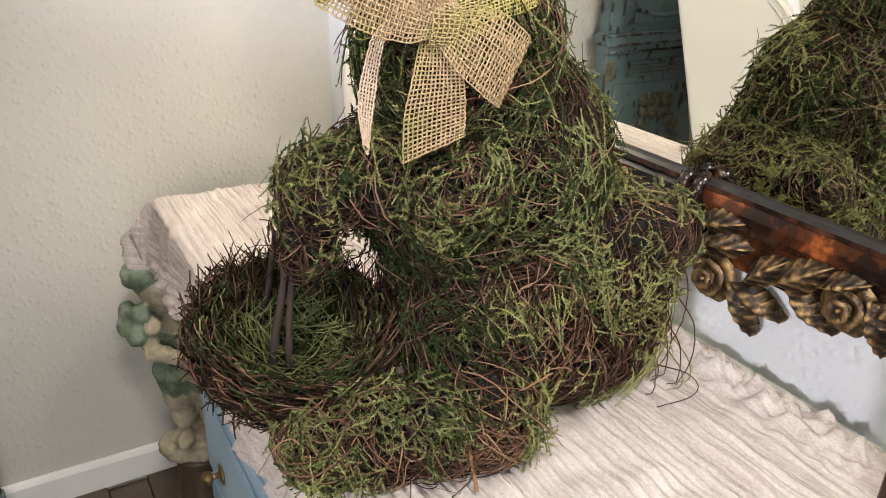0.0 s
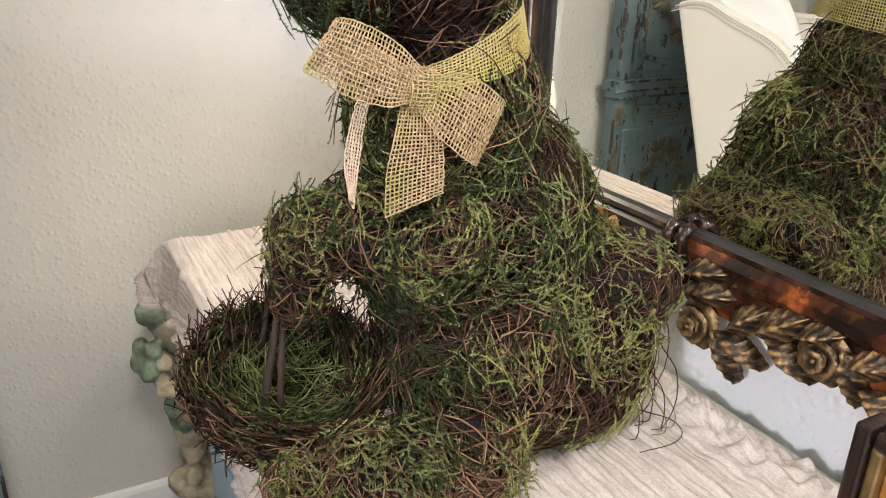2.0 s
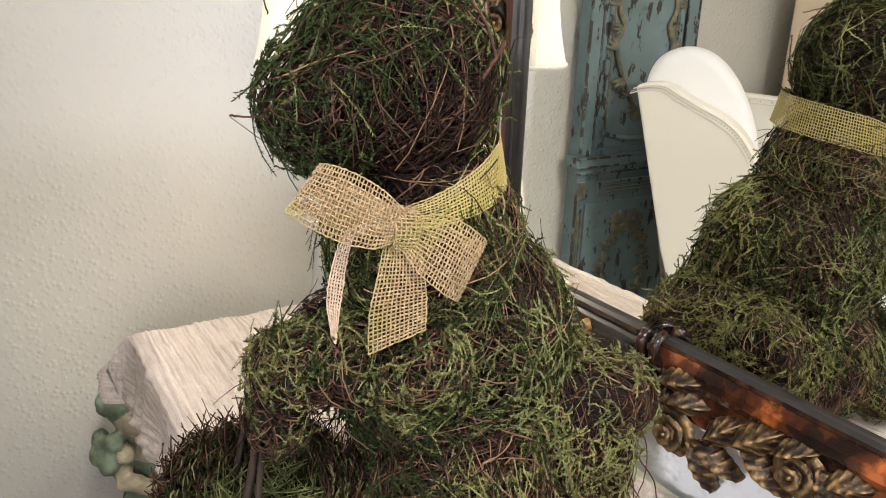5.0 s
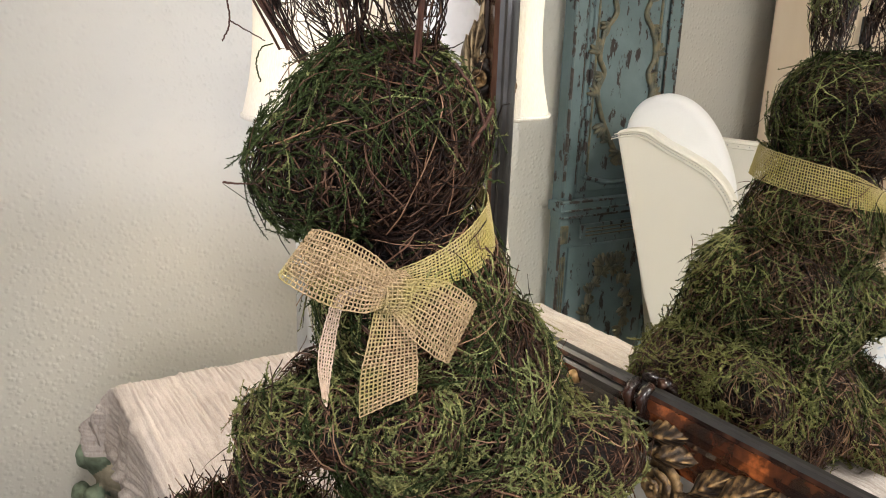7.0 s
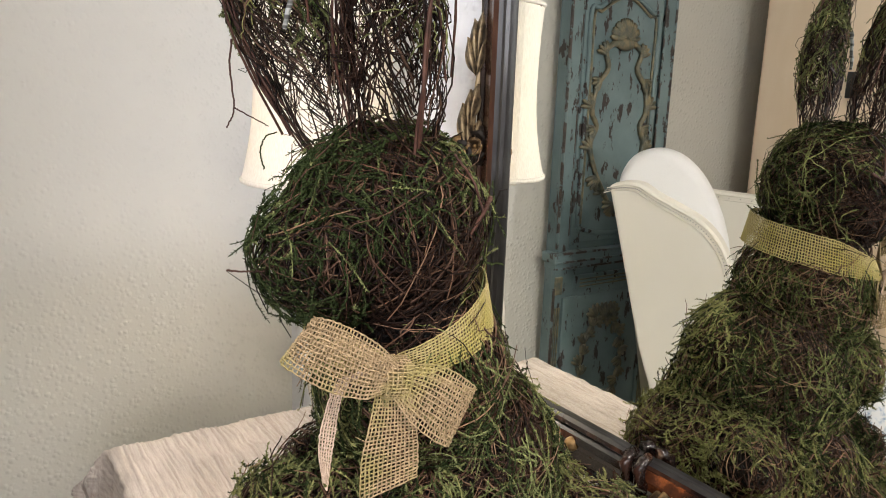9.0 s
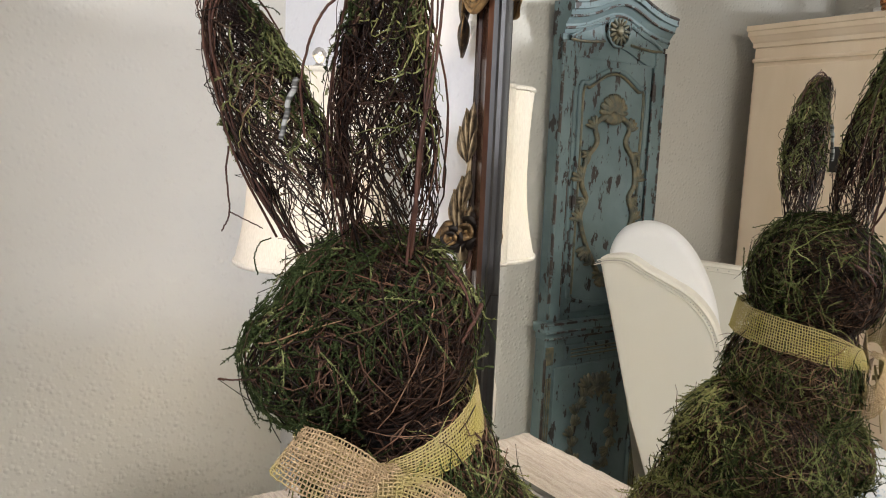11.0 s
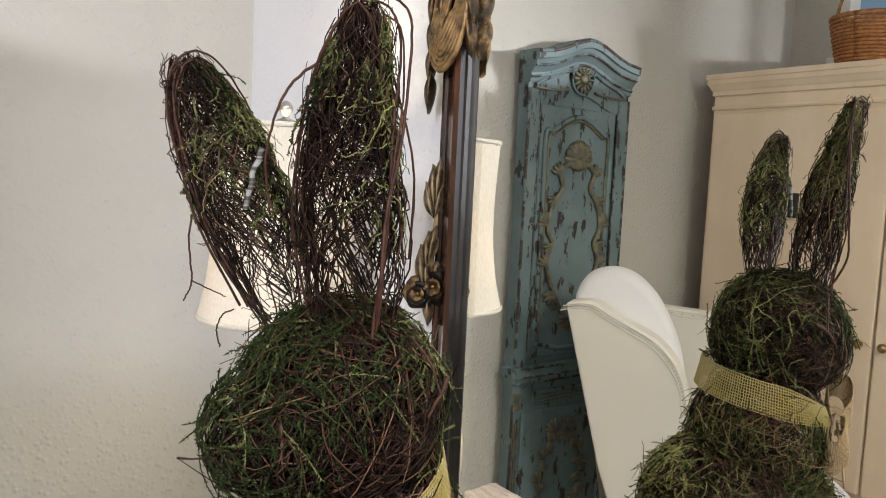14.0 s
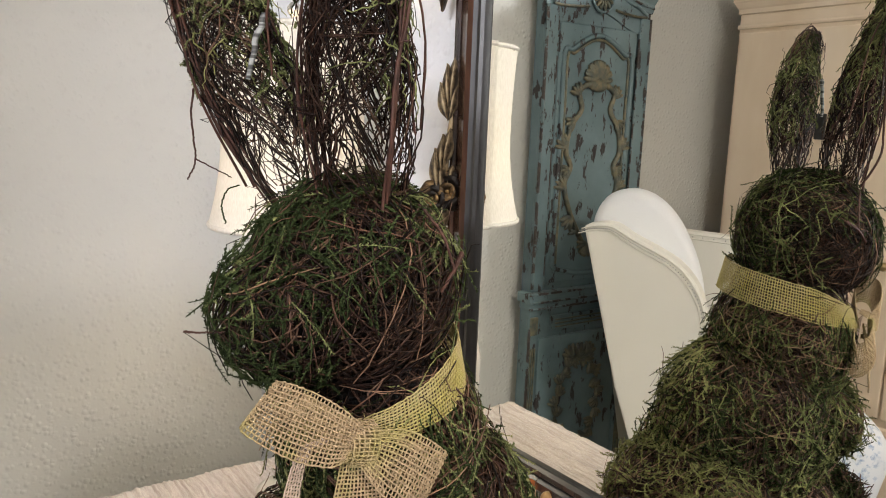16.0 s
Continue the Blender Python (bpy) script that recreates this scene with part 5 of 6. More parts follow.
STICK = n.colour(n.ramp(rings, [(0.3, (0.010, 0.006, 0.005)), (0.7, (0.040, 0.023, 0.017))])).bump(rings, 0.5, 0.001).m


def stick(points, r0, r1):
    pts = [nest.rotation_euler.to_matrix().transposed() @ (Vector(p) - Vector((NEST[0], NEST[1], DTOP + 0.028))) for p in smooth_path(points, 14)]
    bm = bmesh.new()
    tube(bm, pts, [r0 + (r1 - r0) * i / 13 + 0.0004 * math.sin(i * 2.1) for i in range(14)], 8)
    part("handle_stick", bm, STICK, nest, "bare grey-brown stick")


stick([(0.166, 0.580, 0.950), (0.172, 0.580, 0.990), (0.179, 0.578, 1.025), (0.184, 0.576, 1.058)], 0.0042, 0.0034)
stick([(0.180, 0.572, 0.955), (0.183, 0.570, 1.010), (0.188, 0.568, 1.060)], 0.0036, 0.0028)
stick([(0.180, 0.650, 0.965), (0.187, 0.646, 1.000), (0.193, 0.643, 1.035), (0.198, 0.640, 1.066)], 0.0036, 0.0026)

# ---- burlap ribbon bow ----
bow = thing("burlap_bow", (0.283, 0.492, 1.27), "natural burlap ribbon tied in a bow round the rabbit's neck", "bow")
BO = np.array((0.283, 0.492, 1.27))


def woven(name, left, right, label, mat=BURLAP, pitch=0.0029, radius=0.00070, rng=np.random.default_rng(3)):
    """Open-weave ribbon between two edge lines: threads along and across that pass over and under."""
    fine_l, fine_r = smooth_path(left, 400), smooth_path(right, 400)
    mid = (fine_l + fine_r) / 2
    run = np.concatenate([[0], np.cumsum(np.linalg.norm(np.diff(mid, axis=0), axis=1))])
    wide = np.linalg.norm(fine_l - fine_r, axis=1).mean()
    nl, nw = max(6, int(run[-1] / pitch)), max(6, int(0.042 / pitch) if wide > 0.03 else int(wide / pitch))
    at = np.interp(np.linspace(0, run[-1], nl), run, np.arange(400))
    L = np.stack([np.interp(at, np.arange(400), fine_l[:, c]) for c in range(3)], -1)
    R = np.stack([np.interp(at, np.arange(400), fine_r[:, c]) for c in range(3)], -1)
    f = np.linspace(0, 1, nw)[None, :, None]
    G = L[:, None] * (1 - f) + R[:, None] * f
    du, dv = np.gradient(G, axis=0), np.gradient(G, axis=1)
    N = np.cross(du, dv)
    N /= np.linalg.norm(N, axis=2, keepdims=True) + 1e-9
    G = G + dv / (np.linalg.norm(dv, axis=2, keepdims=True) + 1e-9) * rng.normal(0, 0.00022, (nl, nw, 1)) + du / (np.linalg.norm(du, axis=2, keepdims=True) + 1e-9) * rng.normal(0, 0.00022, (nl, nw, 1))
    par = ((np.arange(nl)[:, None] + np.arange(nw)[None]) % 2 * 2 - 1)[..., None]
    soup = Soup()
    A, B = G + N * par * radius * 0.8 - BO, G - N * par * radius * 0.8 - BO
    soup.tubes(A.transpose(1, 0, 2), radius * rng.uniform(0.75, 1.25, (nw, nl)), 0, 4)
    soup.tubes(B, radius * rng.uniform(0.75, 1.25, (nl, nw)), 0, 4)
    fr = RNG.choice(nl, nl // 7)
    ends = np.concatenate([B[fr, 0][:, None] + rng.normal(0, 0.0016, (len(fr), 1, 3)) * np.linspace(0, 1, 4)[None, :, None] * 1.6, B[fr, -1][:, None] + rng.normal(0, 0.0016, (len(fr), 1, 3)) * np.linspace(0, 1, 4)[None, :, None] * 1.6])
    soup.tubes(ends, np.full(ends.shape[:2], radius * 0.5), 0)
    return link_mesh(name, soup.mesh(name), mat, bow, label)


# left loop: out from the knot, round its fold and back
woven("loop", [(0.281, 0.480, 1.284), (0.262, 0.478, 1.303), (0.240, 0.490, 1.318), (0.224, 0.508, 1.322), (0.234, 0.524, 1.314), (0.262, 0.510, 1.296), (0.282, 0.496, 1.280)],
      [(0.272, 0.482, 1.262), (0.250, 0.483, 1.260), (0.224, 0.500, 1.268), (0.202, 0.523, 1.283), (0.216, 0.536, 1.280), (0.250, 0.514, 1.264), (0.276, 0.494, 1.262)], "folded burlap loop")
# right loop
woven("loop", [(0.285, 0.480, 1.281), (0.306, 0.464, 1.284), (0.324, 0.456, 1.274), (0.339, 0.456, 1.261), (0.338, 0.468, 1.258), (0.312, 0.482, 1.270), (0.288, 0.494, 1.276)],
      [(0.277, 0.481, 1.257), (0.285, 0.466, 1.240), (0.301, 0.459, 1.224), (0.320, 0.465, 1.211), (0.322, 0.477, 1.214), (0.300, 0.488, 1.236), (0.280, 0.494, 1.256)], "folded burlap loop")
woven("tail", [(0.270, 0.492, 1.268), (0.261, 0.487, 1.240), (0.252, 0.485, 1.205), (0.250, 0.483, 1.172)], [(0.290, 0.482, 1.268), (0.293, 0.474, 1.240), (0.293, 0.468, 1.215), (0.291, 0.465, 1.192)], "hanging burlap ribbon end")
woven("tail", [(0.258, 0.500, 1.275), (0.240, 0.510, 1.262), (0.230, 0.516, 1.215), (0.232, 0.514, 1.178)], [(0.266, 0.504, 1.270), (0.250, 0.513, 1.257), (0.241, 0.514, 1.211), (0.235, 0.513, 1.172)], "pale ribbon end seen edge-on", BURLAP_PALE)
woven("knot", [(0.276, 0.494, 1.288), (0.272, 0.482, 1.284), (0.270, 0.477, 1.271), (0.269, 0.480, 1.259), (0.272, 0.492, 1.254)],
      [(0.292, 0.488, 1.286), (0.291, 0.476, 1.281), (0.288, 0.471, 1.270), (0.284, 0.474, 1.258), (0.285, 0.486, 1.252)], "gathered burlap knot")
ring_hi, ring_lo = [], []
for i in range(17):
    a = radians(-125 + 360 * i / 16)
    back = 0.5 - 0.5 * math.cos(a - radians(-125))
    r = 0.080 + 0.003 * math.sin(2 * a)
    x, y = 0.332 + r * math.cos(a), 0.567 + r * 0.98 * math.sin(a)
    rise = math.sin(min(1.0, i / 4 if i <= 8 else (16 - i) / 4) * math.pi / 2)
    gather = 0.008 + 0.012 * min(1.0, (i if i <= 8 else 16 - i) / 3)
    zc = 1.274 + 0.019 * rise + 0.030 * back
    ring_hi.append((x, y, zc + gather)), ring_lo.append((x + 0.008 * math.cos(a), y + 0.008 * math.sin(a), zc - gather))
woven("neck_band", ring_hi, ring_lo, "burlap band stained moss green", BURLAP_GREEN, 0.0033, 0.00066)

# ---- standing burl frame at the near end of the dresser ----
fr = thing("picture_frame", (0.40, 0.167, DTOP + 0.008), "dark-edged burl wood panel with gold bead standing on the dresser", "frame")
part("panel", box(bmesh.new(), 0.004, 0.012, -0.40, -0.018, 0.016, 0.230, 0.001), BURL, fr, "amber burl wood panel")
for name, b, m in (("edge", (-0.006, 0.018, -0.010, 0.0, 0.0, 0.245), LACQUER), ("edge", (-0.006, 0.018, -0.418, -0.406, 0.0, 0.245), LACQUER), ("edge", (-0.006, 0.018, -0.406, -0.012, 0.0, 0.012), LACQUER),
                   ("edge", (-0.006, 0.018, -0.406, -0.012, 0.233, 0.245), LACQUER), ("bead", (-0.003, 0.010, -0.018, -0.010, 0.012, 0.233), BRASS), ("bead", (-0.003, 0.010, -0.406, -0.400, 0.012, 0.233), BRASS)):
    part(name, box(bmesh.new(), *b, 0.003, 3), m, fr)

# ---- cherub statue on a low plinth in the corner ----
pl = thing("plinth", (0.250, 1.515, 0), "low dark green stone plinth under the statue", "plinth")
part("block", lathe(bmesh.new(), [(0.001, 0.0), (0.066, 0.0), (0.066, 0.02), (0.058, 0.030), (0.054, 0.140), (0.060, 0.155), (0.062, 0.168), (0.001, 0.170)], 28), FLOOR, pl, "dark turned plinth")
FORMS = [((0, 0, 0.016), (0.088, 0.070, 0.024), 0), ((0.03, 0.01, 0.044), (0.062, 0.054, 0.026), 0), ((-0.052, -0.020, 0.038), (0.034, 0.034, 0.026), 0),
         ((-0.024, -0.040, 0.060), (0.021, 0.036, 0.019), 0), ((0.040, -0.046, 0.056), (0.021, 0.038, 0.019), 0),
         ((-0.024, 0.008, 0.100), (0.027, 0.027, 0.050), 0), ((0.040, -0.012, 0.100), (0.030, 0.030, 0.054), 0),
         ((-0.026, 0.000, 0.160), (0.036, 0.035, 0.050), 0), ((0.036, -0.008, 0.160), (0.039, 0.037, 0.052), 0),
         ((0.006, 0.0, 0.222), (0.084, 0.066, 0.034), 1), ((0.004, 0.0, 0.256), (0.072, 0.058, 0.040), 1), ((0.006, -0.002, 0.300), (0.060, 0.050, 0.044), 1), ((0.030, -0.012, 0.330), (0.040, 0.040, 0.036), 1),
         ((0.004, -0.006, 0.352), (0.058, 0.046, 0.044), 0),
         ((-0.052, -0.012, 0.356), (0.027, 0.028, 0.034), 0), ((-0.068, -0.040, 0.322), (0.022, 0.028, 0.024), 0), ((-0.050, -0.066, 0.300), (0.030, 0.022, 0.018), 0), ((-0.018, -0.072, 0.288), (0.026, 0.016, 0.016), 0), ((-0.010, -0.066, 0.264), (0.014, 0.012, 0.022), 0),
         ((0.060, -0.014, 0.340), (0.027, 0.028, 0.044), 0), ((0.056, -0.050, 0.300), (0.022, 0.036, 0.022), 0), ((0.024, -0.070, 0.288), (0.028, 0.016, 0.016), 0),
         ((-0.008, -0.014, 0.396), (0.032, 0.030, 0.026), 0), ((-0.020, -0.026, 0.436), (0.058, 0.056, 0.054), 0), ((-0.008, -0.058, 0.420), (0.036, 0.028, 0.028), 0), ((-0.030, -0.006, 0.456), (0.070, 0.066, 0.052), 1),
         ((-0.060, -0.046, 0.470), (0.026, 0.022, 0.020), 1), ((-0.022, -0.056, 0.488), (0.026, 0.022, 0.018), 1), ((-0.022, -0.016, 0.508), (0.034, 0.030, 0.016), 1), ((-0.086, -0.010, 0.456), (0.022, 0.028, 0.028), 1), ((0.022, -0.030, 0.480), (0.026, 0.030, 0.022), 1), ((-0.040, 0.0, 0.522), (0.016, 0.016, 0.014), 1),
         ((-0.078, -0.044, 0.366), (0.030, 0.028, 0.034), 1), ((-0.100, -0.036, 0.392), (0.018, 0.020, 0.024), 1), ((-0.074, -0.062, 0.396), (0.018, 0.018, 0.022), 1), ((-0.108, -0.048, 0.362), (0.018, 0.018, 0.024), 1), ((-0.088, -0.066, 0.344), (0.018, 0.016, 0.022), 1), ((-0.056, -0.060, 0.366), (0.020, 0.018, 0.022), 0),
         ((0.062, 0.040, 0.09), (0.030, 0.026, 0.08), 0)]
bm = bmesh.new()
for c, r, m in FORMS:
    ball(bm, c, r, None, 3, m)
for i in range(14):
    a = 2 * math.pi * i / 14
    ball(bm, (0.002 + 0.060 * math.cos(a), 0.048 * math.sin(a), 0.202 + 0.007 * math.sin(3 * a)), (0.013, 0.012, 0.034), None, 2, 1)
rough = bpy.data.meshes.new("garden_statue")
bm.to_mesh(rough)
bm.free()
cherub = new("garden_statue", rough)
melt = cherub.modifiers.new("melt", "REMESH")
melt.mode, melt.voxel_size, melt.use_smooth_shade = "VOXEL", 0.0042, True
soften = cherub.modifiers.new("soften", "SMOOTH")
soften.iterations, soften.factor = 11, 0.5
bpy.context.view_layer.update()
carved = bpy.data.meshes.new_from_object(cherub.evaluated_get(bpy.context.evaluated_depsgraph_get()))
cherub.modifiers.clear()
cherub.data = carved
carved.materials.clear()
for m in (STONE, VERDIGRIS):
    carved.materials.append(m)
for v in carved.vertices:
    v.co += v.normal * (0.0035 * noise.noise(v.co * 48) + 0.0016 * noise.noise(v.co * 130))
mid, size, tint = np.array([q[0] for q in FORMS]), np.array([q[1] for q in FORMS]), [q[2] for q in FORMS]
for f in carved.polygons:
    c = np.array(f.center)
    near = int(np.argmin(np.linalg.norm((c - mid) / size, axis=1)))
    f.material_index = 1 if tint[near] or (0.172 < c[2] < 0.235 and np.hypot(c[0] / 0.06, c[1] / 0.048) > 0.80) else 0
    f.use_smooth = True
cherub.matrix_world = pose(0.250, 1.515, 0.1695, 0, 0, -12) @ Matrix.Diagonal((1.02, 1.0, 1.02, 1))
tagged(cherub, "weathered cream and verdigris green cherub statue on a plinth", "statue")

# ---- distressed carved panel cupboard on the north wall ----
AX0, AX1, AY = -0.592, -0.166, 1.640
AW = AX1 - AX0
arm = thing("carved_cupboard", ((AX0 + AX1) / 2, AY, 0), "tall narrow distressed teal cupboard with rubbed gold carving", "cupboard")


def slat(name, x0, x1, y0, y1, z0, z1, mat=TEAL, bevel=0.004, parent=arm, label=""):
    return part(name, box(bmesh.new(), x0, x1, y0, y1, z0, z1, bevel, 2), mat, parent, label)


half = AW / 2
slat("body", -half + 0.004, half - 0.004, 0.0, 0.040, 0.0, 1.92)
slat("base", -half - 0.004, half + 0.004, -0.022, 0.03, 0.0, 0.10)
slat("waist_moulding", -half - 0.018, half + 0.018, -0.030, 0.03, 1.000, 1.030)
slat("waist_moulding", -half - 0.008, half + 0.008, -0.020, 0.03, 0.978, 1.0)
for s in (-1, 1):
    slat("pilaster", half - 0.032 if s > 0 else -half, half if s > 0 else -half + 0.032, -0.012, 0.004, 0.10, 0.976)
    for k in range(3):
        x = s * (half - 0.016) + (k - 1) * 0.0085
        slat("flute", x - 0.0022, x + 0.0022, -0.0155, -0.010, 0.30, 0.86, GOLD, 0.001)
    slat("block", s * (half - 0.016) - 0.014, s * (half - 0.016) + 0.014, -0.018, -0.008, 0.90, 0.955, GOLD, 0.003)
    slat("stile", s * half - 0.045 if s > 0 else -half, half if s > 0 else -half + 0.045, -0.012, 0.004, 1.03, 1.84)
slat("drawer_panel", -0.125, 0.125, -0.012, 0.002, 0.905, 0.95, TEAL, 0.003)
for k in range(3):
    slat("flute", -0.11, 0.11, -0.0155, -0.011, 0.914 + 0.011 * k, 0.918 + 0.011 * k, GOLD, 0.001)


def crown_z(x):
    """The swan-backed top line."""
    f = x / half
    return 1.936 + 0.050 * math.exp(-(f / 0.52) ** 2) - 0.006 * f * f


bm = bmesh.new()
path = []
for i in range(41):
    x = (-half - 0.002) + (AW + 0.004) * i / 40
    path.append(((x, 0, crown_z(x)), (0, -1, 0), (0, 0, 1)))
extrude_profile(bm, [(-0.035, -0.075), (0.012, -0.075), (0.018, -0.060), (0.018, -0.050), (0.034, -0.030), (0.040, -0.014), (0.048, -0.012), (0.048, 0.010), (0.040, 0.016), (-0.035, 0.016)], path)
part("crown", bm, TEAL, arm, "swan-backed moulded crown")
bm = bmesh.new()
path = [((-half + AW * i / 30, 0.002, crown_z(-half + AW * i / 30) - 0.105), (0, -1, 0), (0, 0, 1)) for i in range(31)]
extrude_profile(bm, [(-0.01, -0.04), (0.008, -0.04), (0.008, 0.03), (-0.01, 0.03)], path)
part("frieze", bm, TEAL, arm)


def bead(name, pts, r, mat, n=60, parent=arm, label=""):
    return part(name, tube(bmesh.new(), [tuple(p) for p in smooth_path(pts, n)], r, 6), mat, parent, label)


# edges rubbed through to the wood
for dy, dz, r in ((-0.047, 0.008, 0.0050), (-0.034, -0.030, 0.0042), (-0.017, -0.060, 0.0042)):
    bead("worn_edge", [(x, dy, crown_z(x) + dz) for x in [-half - 0.001 + (AW + 0.002) * i / 20 for i in range(21)]], r, TEAL_WORN, 60)
for s in (-1, 1):
    bead("worn_edge", [(s * (half - 0.003), -0.011, 1.04 + 0.2 * i) for i in range(5)], 0.0050, TEAL_WORN, 30)
    bead("worn_edge", [(s * (half - 0.046), -0.009, 1.04 + 0.19 * i) for i in range(5)], 0.0034, TEAL_WORN, 30)
    bead("worn_edge", [(s * (half - 0.002), -0.011, 0.12 + 0.2 * i) for i in range(5)], 0.0046, TEAL_WORN, 30)
for z, dy, w in ((1.027, -0.029, 0.018), (1.002, -0.029, 0.018), (0.980, -0.019, 0.008)):
    bead("worn_edge", [((half + w) * (i - 2) / 2, dy, z) for i in range(5)], 0.0042, TEAL_WORN, 30)


# arched door panel
def arch(x0, x1, z0, z1, rise, y):
    pts = [(x0, y, z0)] + [(x0, y, z0 + (z1 - z0) * k / 4) for k in range(1, 5)]
    pts += [(x0 + (x1 - x0) * k / 10, y, z1 + rise * math.sin(math.pi * k / 10) ** 1.4) for k in range(1, 10)]
    return pts + [(x1, y, z1 - (z1 - z0) * k / 4) for k in range(0, 5)]


door = slat("door", -half + 0.055, half - 0.055, -0.008, 0.004, 1.05, 1.80)
low = [(-half + 0.075 + (AW - 0.15) * k / 10, -0.010, 1.098 - 0.025 * math.sin(math.pi * k / 10)) for k in range(11)]
bead("moulding", arch(-half + 0.075, half - 0.075, 1.10, 1.715, 0.058, -0.010), 0.0075, TEAL, 90, door)
bead("moulding", low, 0.0075, TEAL, 40, door)
bead("gold_bead", arch(-half + 0.088, half - 0.088, 1.11, 1.705, 0.056, -0.010), 0.0045, GOLD, 90, door, "rubbed gold bead")
# rosette and frieze swags
bm = bmesh.new()
ball(bm, (0, -0.014, 1.886), (0.016, 0.010, 0.016))
for i in range(14):
    a = 2 * math.pi * i / 14
    ball(bm, (0.029 * math.cos(a), -0.012, 1.886 + 0.029 * math.sin(a)), (0.015, 0.007, 0.0055), Euler((0, -a, 0)).to_quaternion(), 2)
part("rosette", bm, GOLD, arm, "rubbed gold rosette")
bead("ring", [(0.046 * math.cos(2 * math.pi * i / 12), -0.012, 1.886 + 0.046 * math.sin(2 * math.pi * i / 12)) for i in range(13)], 0.004, TEAL, 40)
for s in (-1, 1):
    bead("moulding", [(s * 0.058, -0.012, 1.903), (s * 0.11, -0.012, 1.890), (s * 0.16, -0.012, 1.866), (s * 0.19, -0.012, 1.850)], 0.005, TEAL)
    bead("gold_bead", [(s * 0.055, -0.012, 1.850), (s * 0.10, -0.012, 1.845), (s * 0.15, -0.012, 1.842), (s * 0.19, -0.012, 1.844)], 0.004, GOLD)


def scroll_leaf(parent, x, z, ang, size):
    """A curled carved leaf in low relief."""
    bm = bmesh.new()
    for k in range(4):
        a = ang + (k - 1.5) * 0.42
        ball(bm, (x + size * 0.55 * math.cos(a), -0.013, z + size * 0.55 * math.sin(a)), (size * 0.58, 0.008, size * 0.19), Euler((0, -a, 0)).to_quaternion(), 2)
    part("carved_leaf", bm, GOLD, parent, "rubbed gold carved leaf")


for s in (-1, 1):
    pts = [(s * 0.030, 1.640), (s * 0.072, 1.610), (s * 0.060, 1.560), (s * 0.098, 1.510), (s * 0.112, 1.440), (s * 0.090, 1.395), (s * 0.110, 1.340), (s * 0.085, 1.270), (s * 0.050, 1.210), (s * 0.022, 1.170)]
    bead("carved_swag", [(x, -0.012, z) for x, z in pts], 0.0085, GOLD, 70, door, "rubbed gold carved swag")
    for x, z, a, size in ((0.072, 1.60, 0.9, 0.035), (0.085, 1.53, -0.6, 0.035), (0.112, 1.45, 0.7, 0.04), (0.095, 1.39, -0.4, 0.032), (0.108, 1.33, 0.8, 0.04), (0.075, 1.25, -0.9, 0.042), (0.05, 1.20, 0.5, 0.03)):
        scroll_leaf(door, s * x, z, a if s > 0 else math.pi - a, size)
for a in (0.3, 1.0, 1.57, 2.14, 2.84):
    scroll_leaf(door, 0, 1.645, a, 0.055)
for a in (-0.5, -1.57, -2.64):
    scroll_leaf(door, 0, 1.165, a, 0.04)
bm = bmesh.new()
ball(bm, (0, -0.014, 1.632), (0.040, 0.010, 0.020))
part("carved_shell", bm, GOLD, door, "rubbed gold carved shell")
lower = slat("lower_panel", -half + 0.045, half - 0.045, -0.008, 0.004, 0.13, 0.885)
for i in range(26):
    a = 2 * math.pi * i / 26
    x, z = 0.088 * math.cos(a), 0.66 + 0.145 * math.sin(a)
    scroll_leaf(lower, x, z, a + 1.57 + (0.5 if i % 2 else -0.5), 0.034)
for k in range(3):
    scroll_leaf(lower, -0.03 + 0.03 * k, 0.81, 1.57 + (1 - k) * 0.6, 0.04)

# ---- white wing chair ----
CH = Vector((-0.20, 1.40, 0))
chair = thing("wing_chair", CH, "cream upholstered wing chair with nailhead trim", "chair")
chair.rotation_euler = (0, 0, radians(-122))


def wing_line():
    """Front and top edge of the wing: forward, up."""
    return smooth_path([(-0.052, 1.252), (-0.015, 1.262), (0.030, 1.262), (0.080, 1.235), (0.140, 1.208), (0.205, 1.172), (0.258, 1.108), (0.284, 1.02), (0.296, 0.88), (0.305, 0.72), (0.34, 0.655)], 46)


def wing(y, thick, name, points=None):
    edge = [tuple(p) for p in (smooth_path(points, 46) if points else wing_line())]
    outline = edge + [(0.62, 0.63), (0.66, 0.60), (0.66, 0.28), (0.18, 0.28), (0.130, 0.62), (0.060, 0.82)]
    bm = bmesh.new()
    a = [bm.verts.new((x, y, z)) for x, z in outline]
    b = [bm.verts.new((x, y - thick, z)) for x, z in outline]
    bm.faces.new(a)
    bm.faces.new(list(reversed(b)))
    k = len(outline)
    for i in range(k):
        bm.faces.new((a[i], a[(i + 1) % k], b[(i + 1) % k], b[i]))
    side = part(name, bm, UPHOLSTERY, chair)
    bv = side.modifiers.new("soft", "BEVEL")
    bv.width, bv.segments, bv.limit_method = 0.012, 3, "ANGLE"
    for off in (0.008, 0.021):
        bead("piping", [(x - off * 0.6, y + 0.001, z - off) for x, z in edge[::3]], 0.0017, UPHOLSTERY, 70, side, "")
    bm = bmesh.new()
    for x, z in smooth_path([(p[0] - 0.0085, p[1] - 0.0145) for p in edge[::3]], 90):
        ball(bm, (x, y + 0.004, z), (0.0020, 0.0016, 0.0020), None, 1)
    part("nailheads", bm, NAIL, side, "row of dark nailheads")
    return side


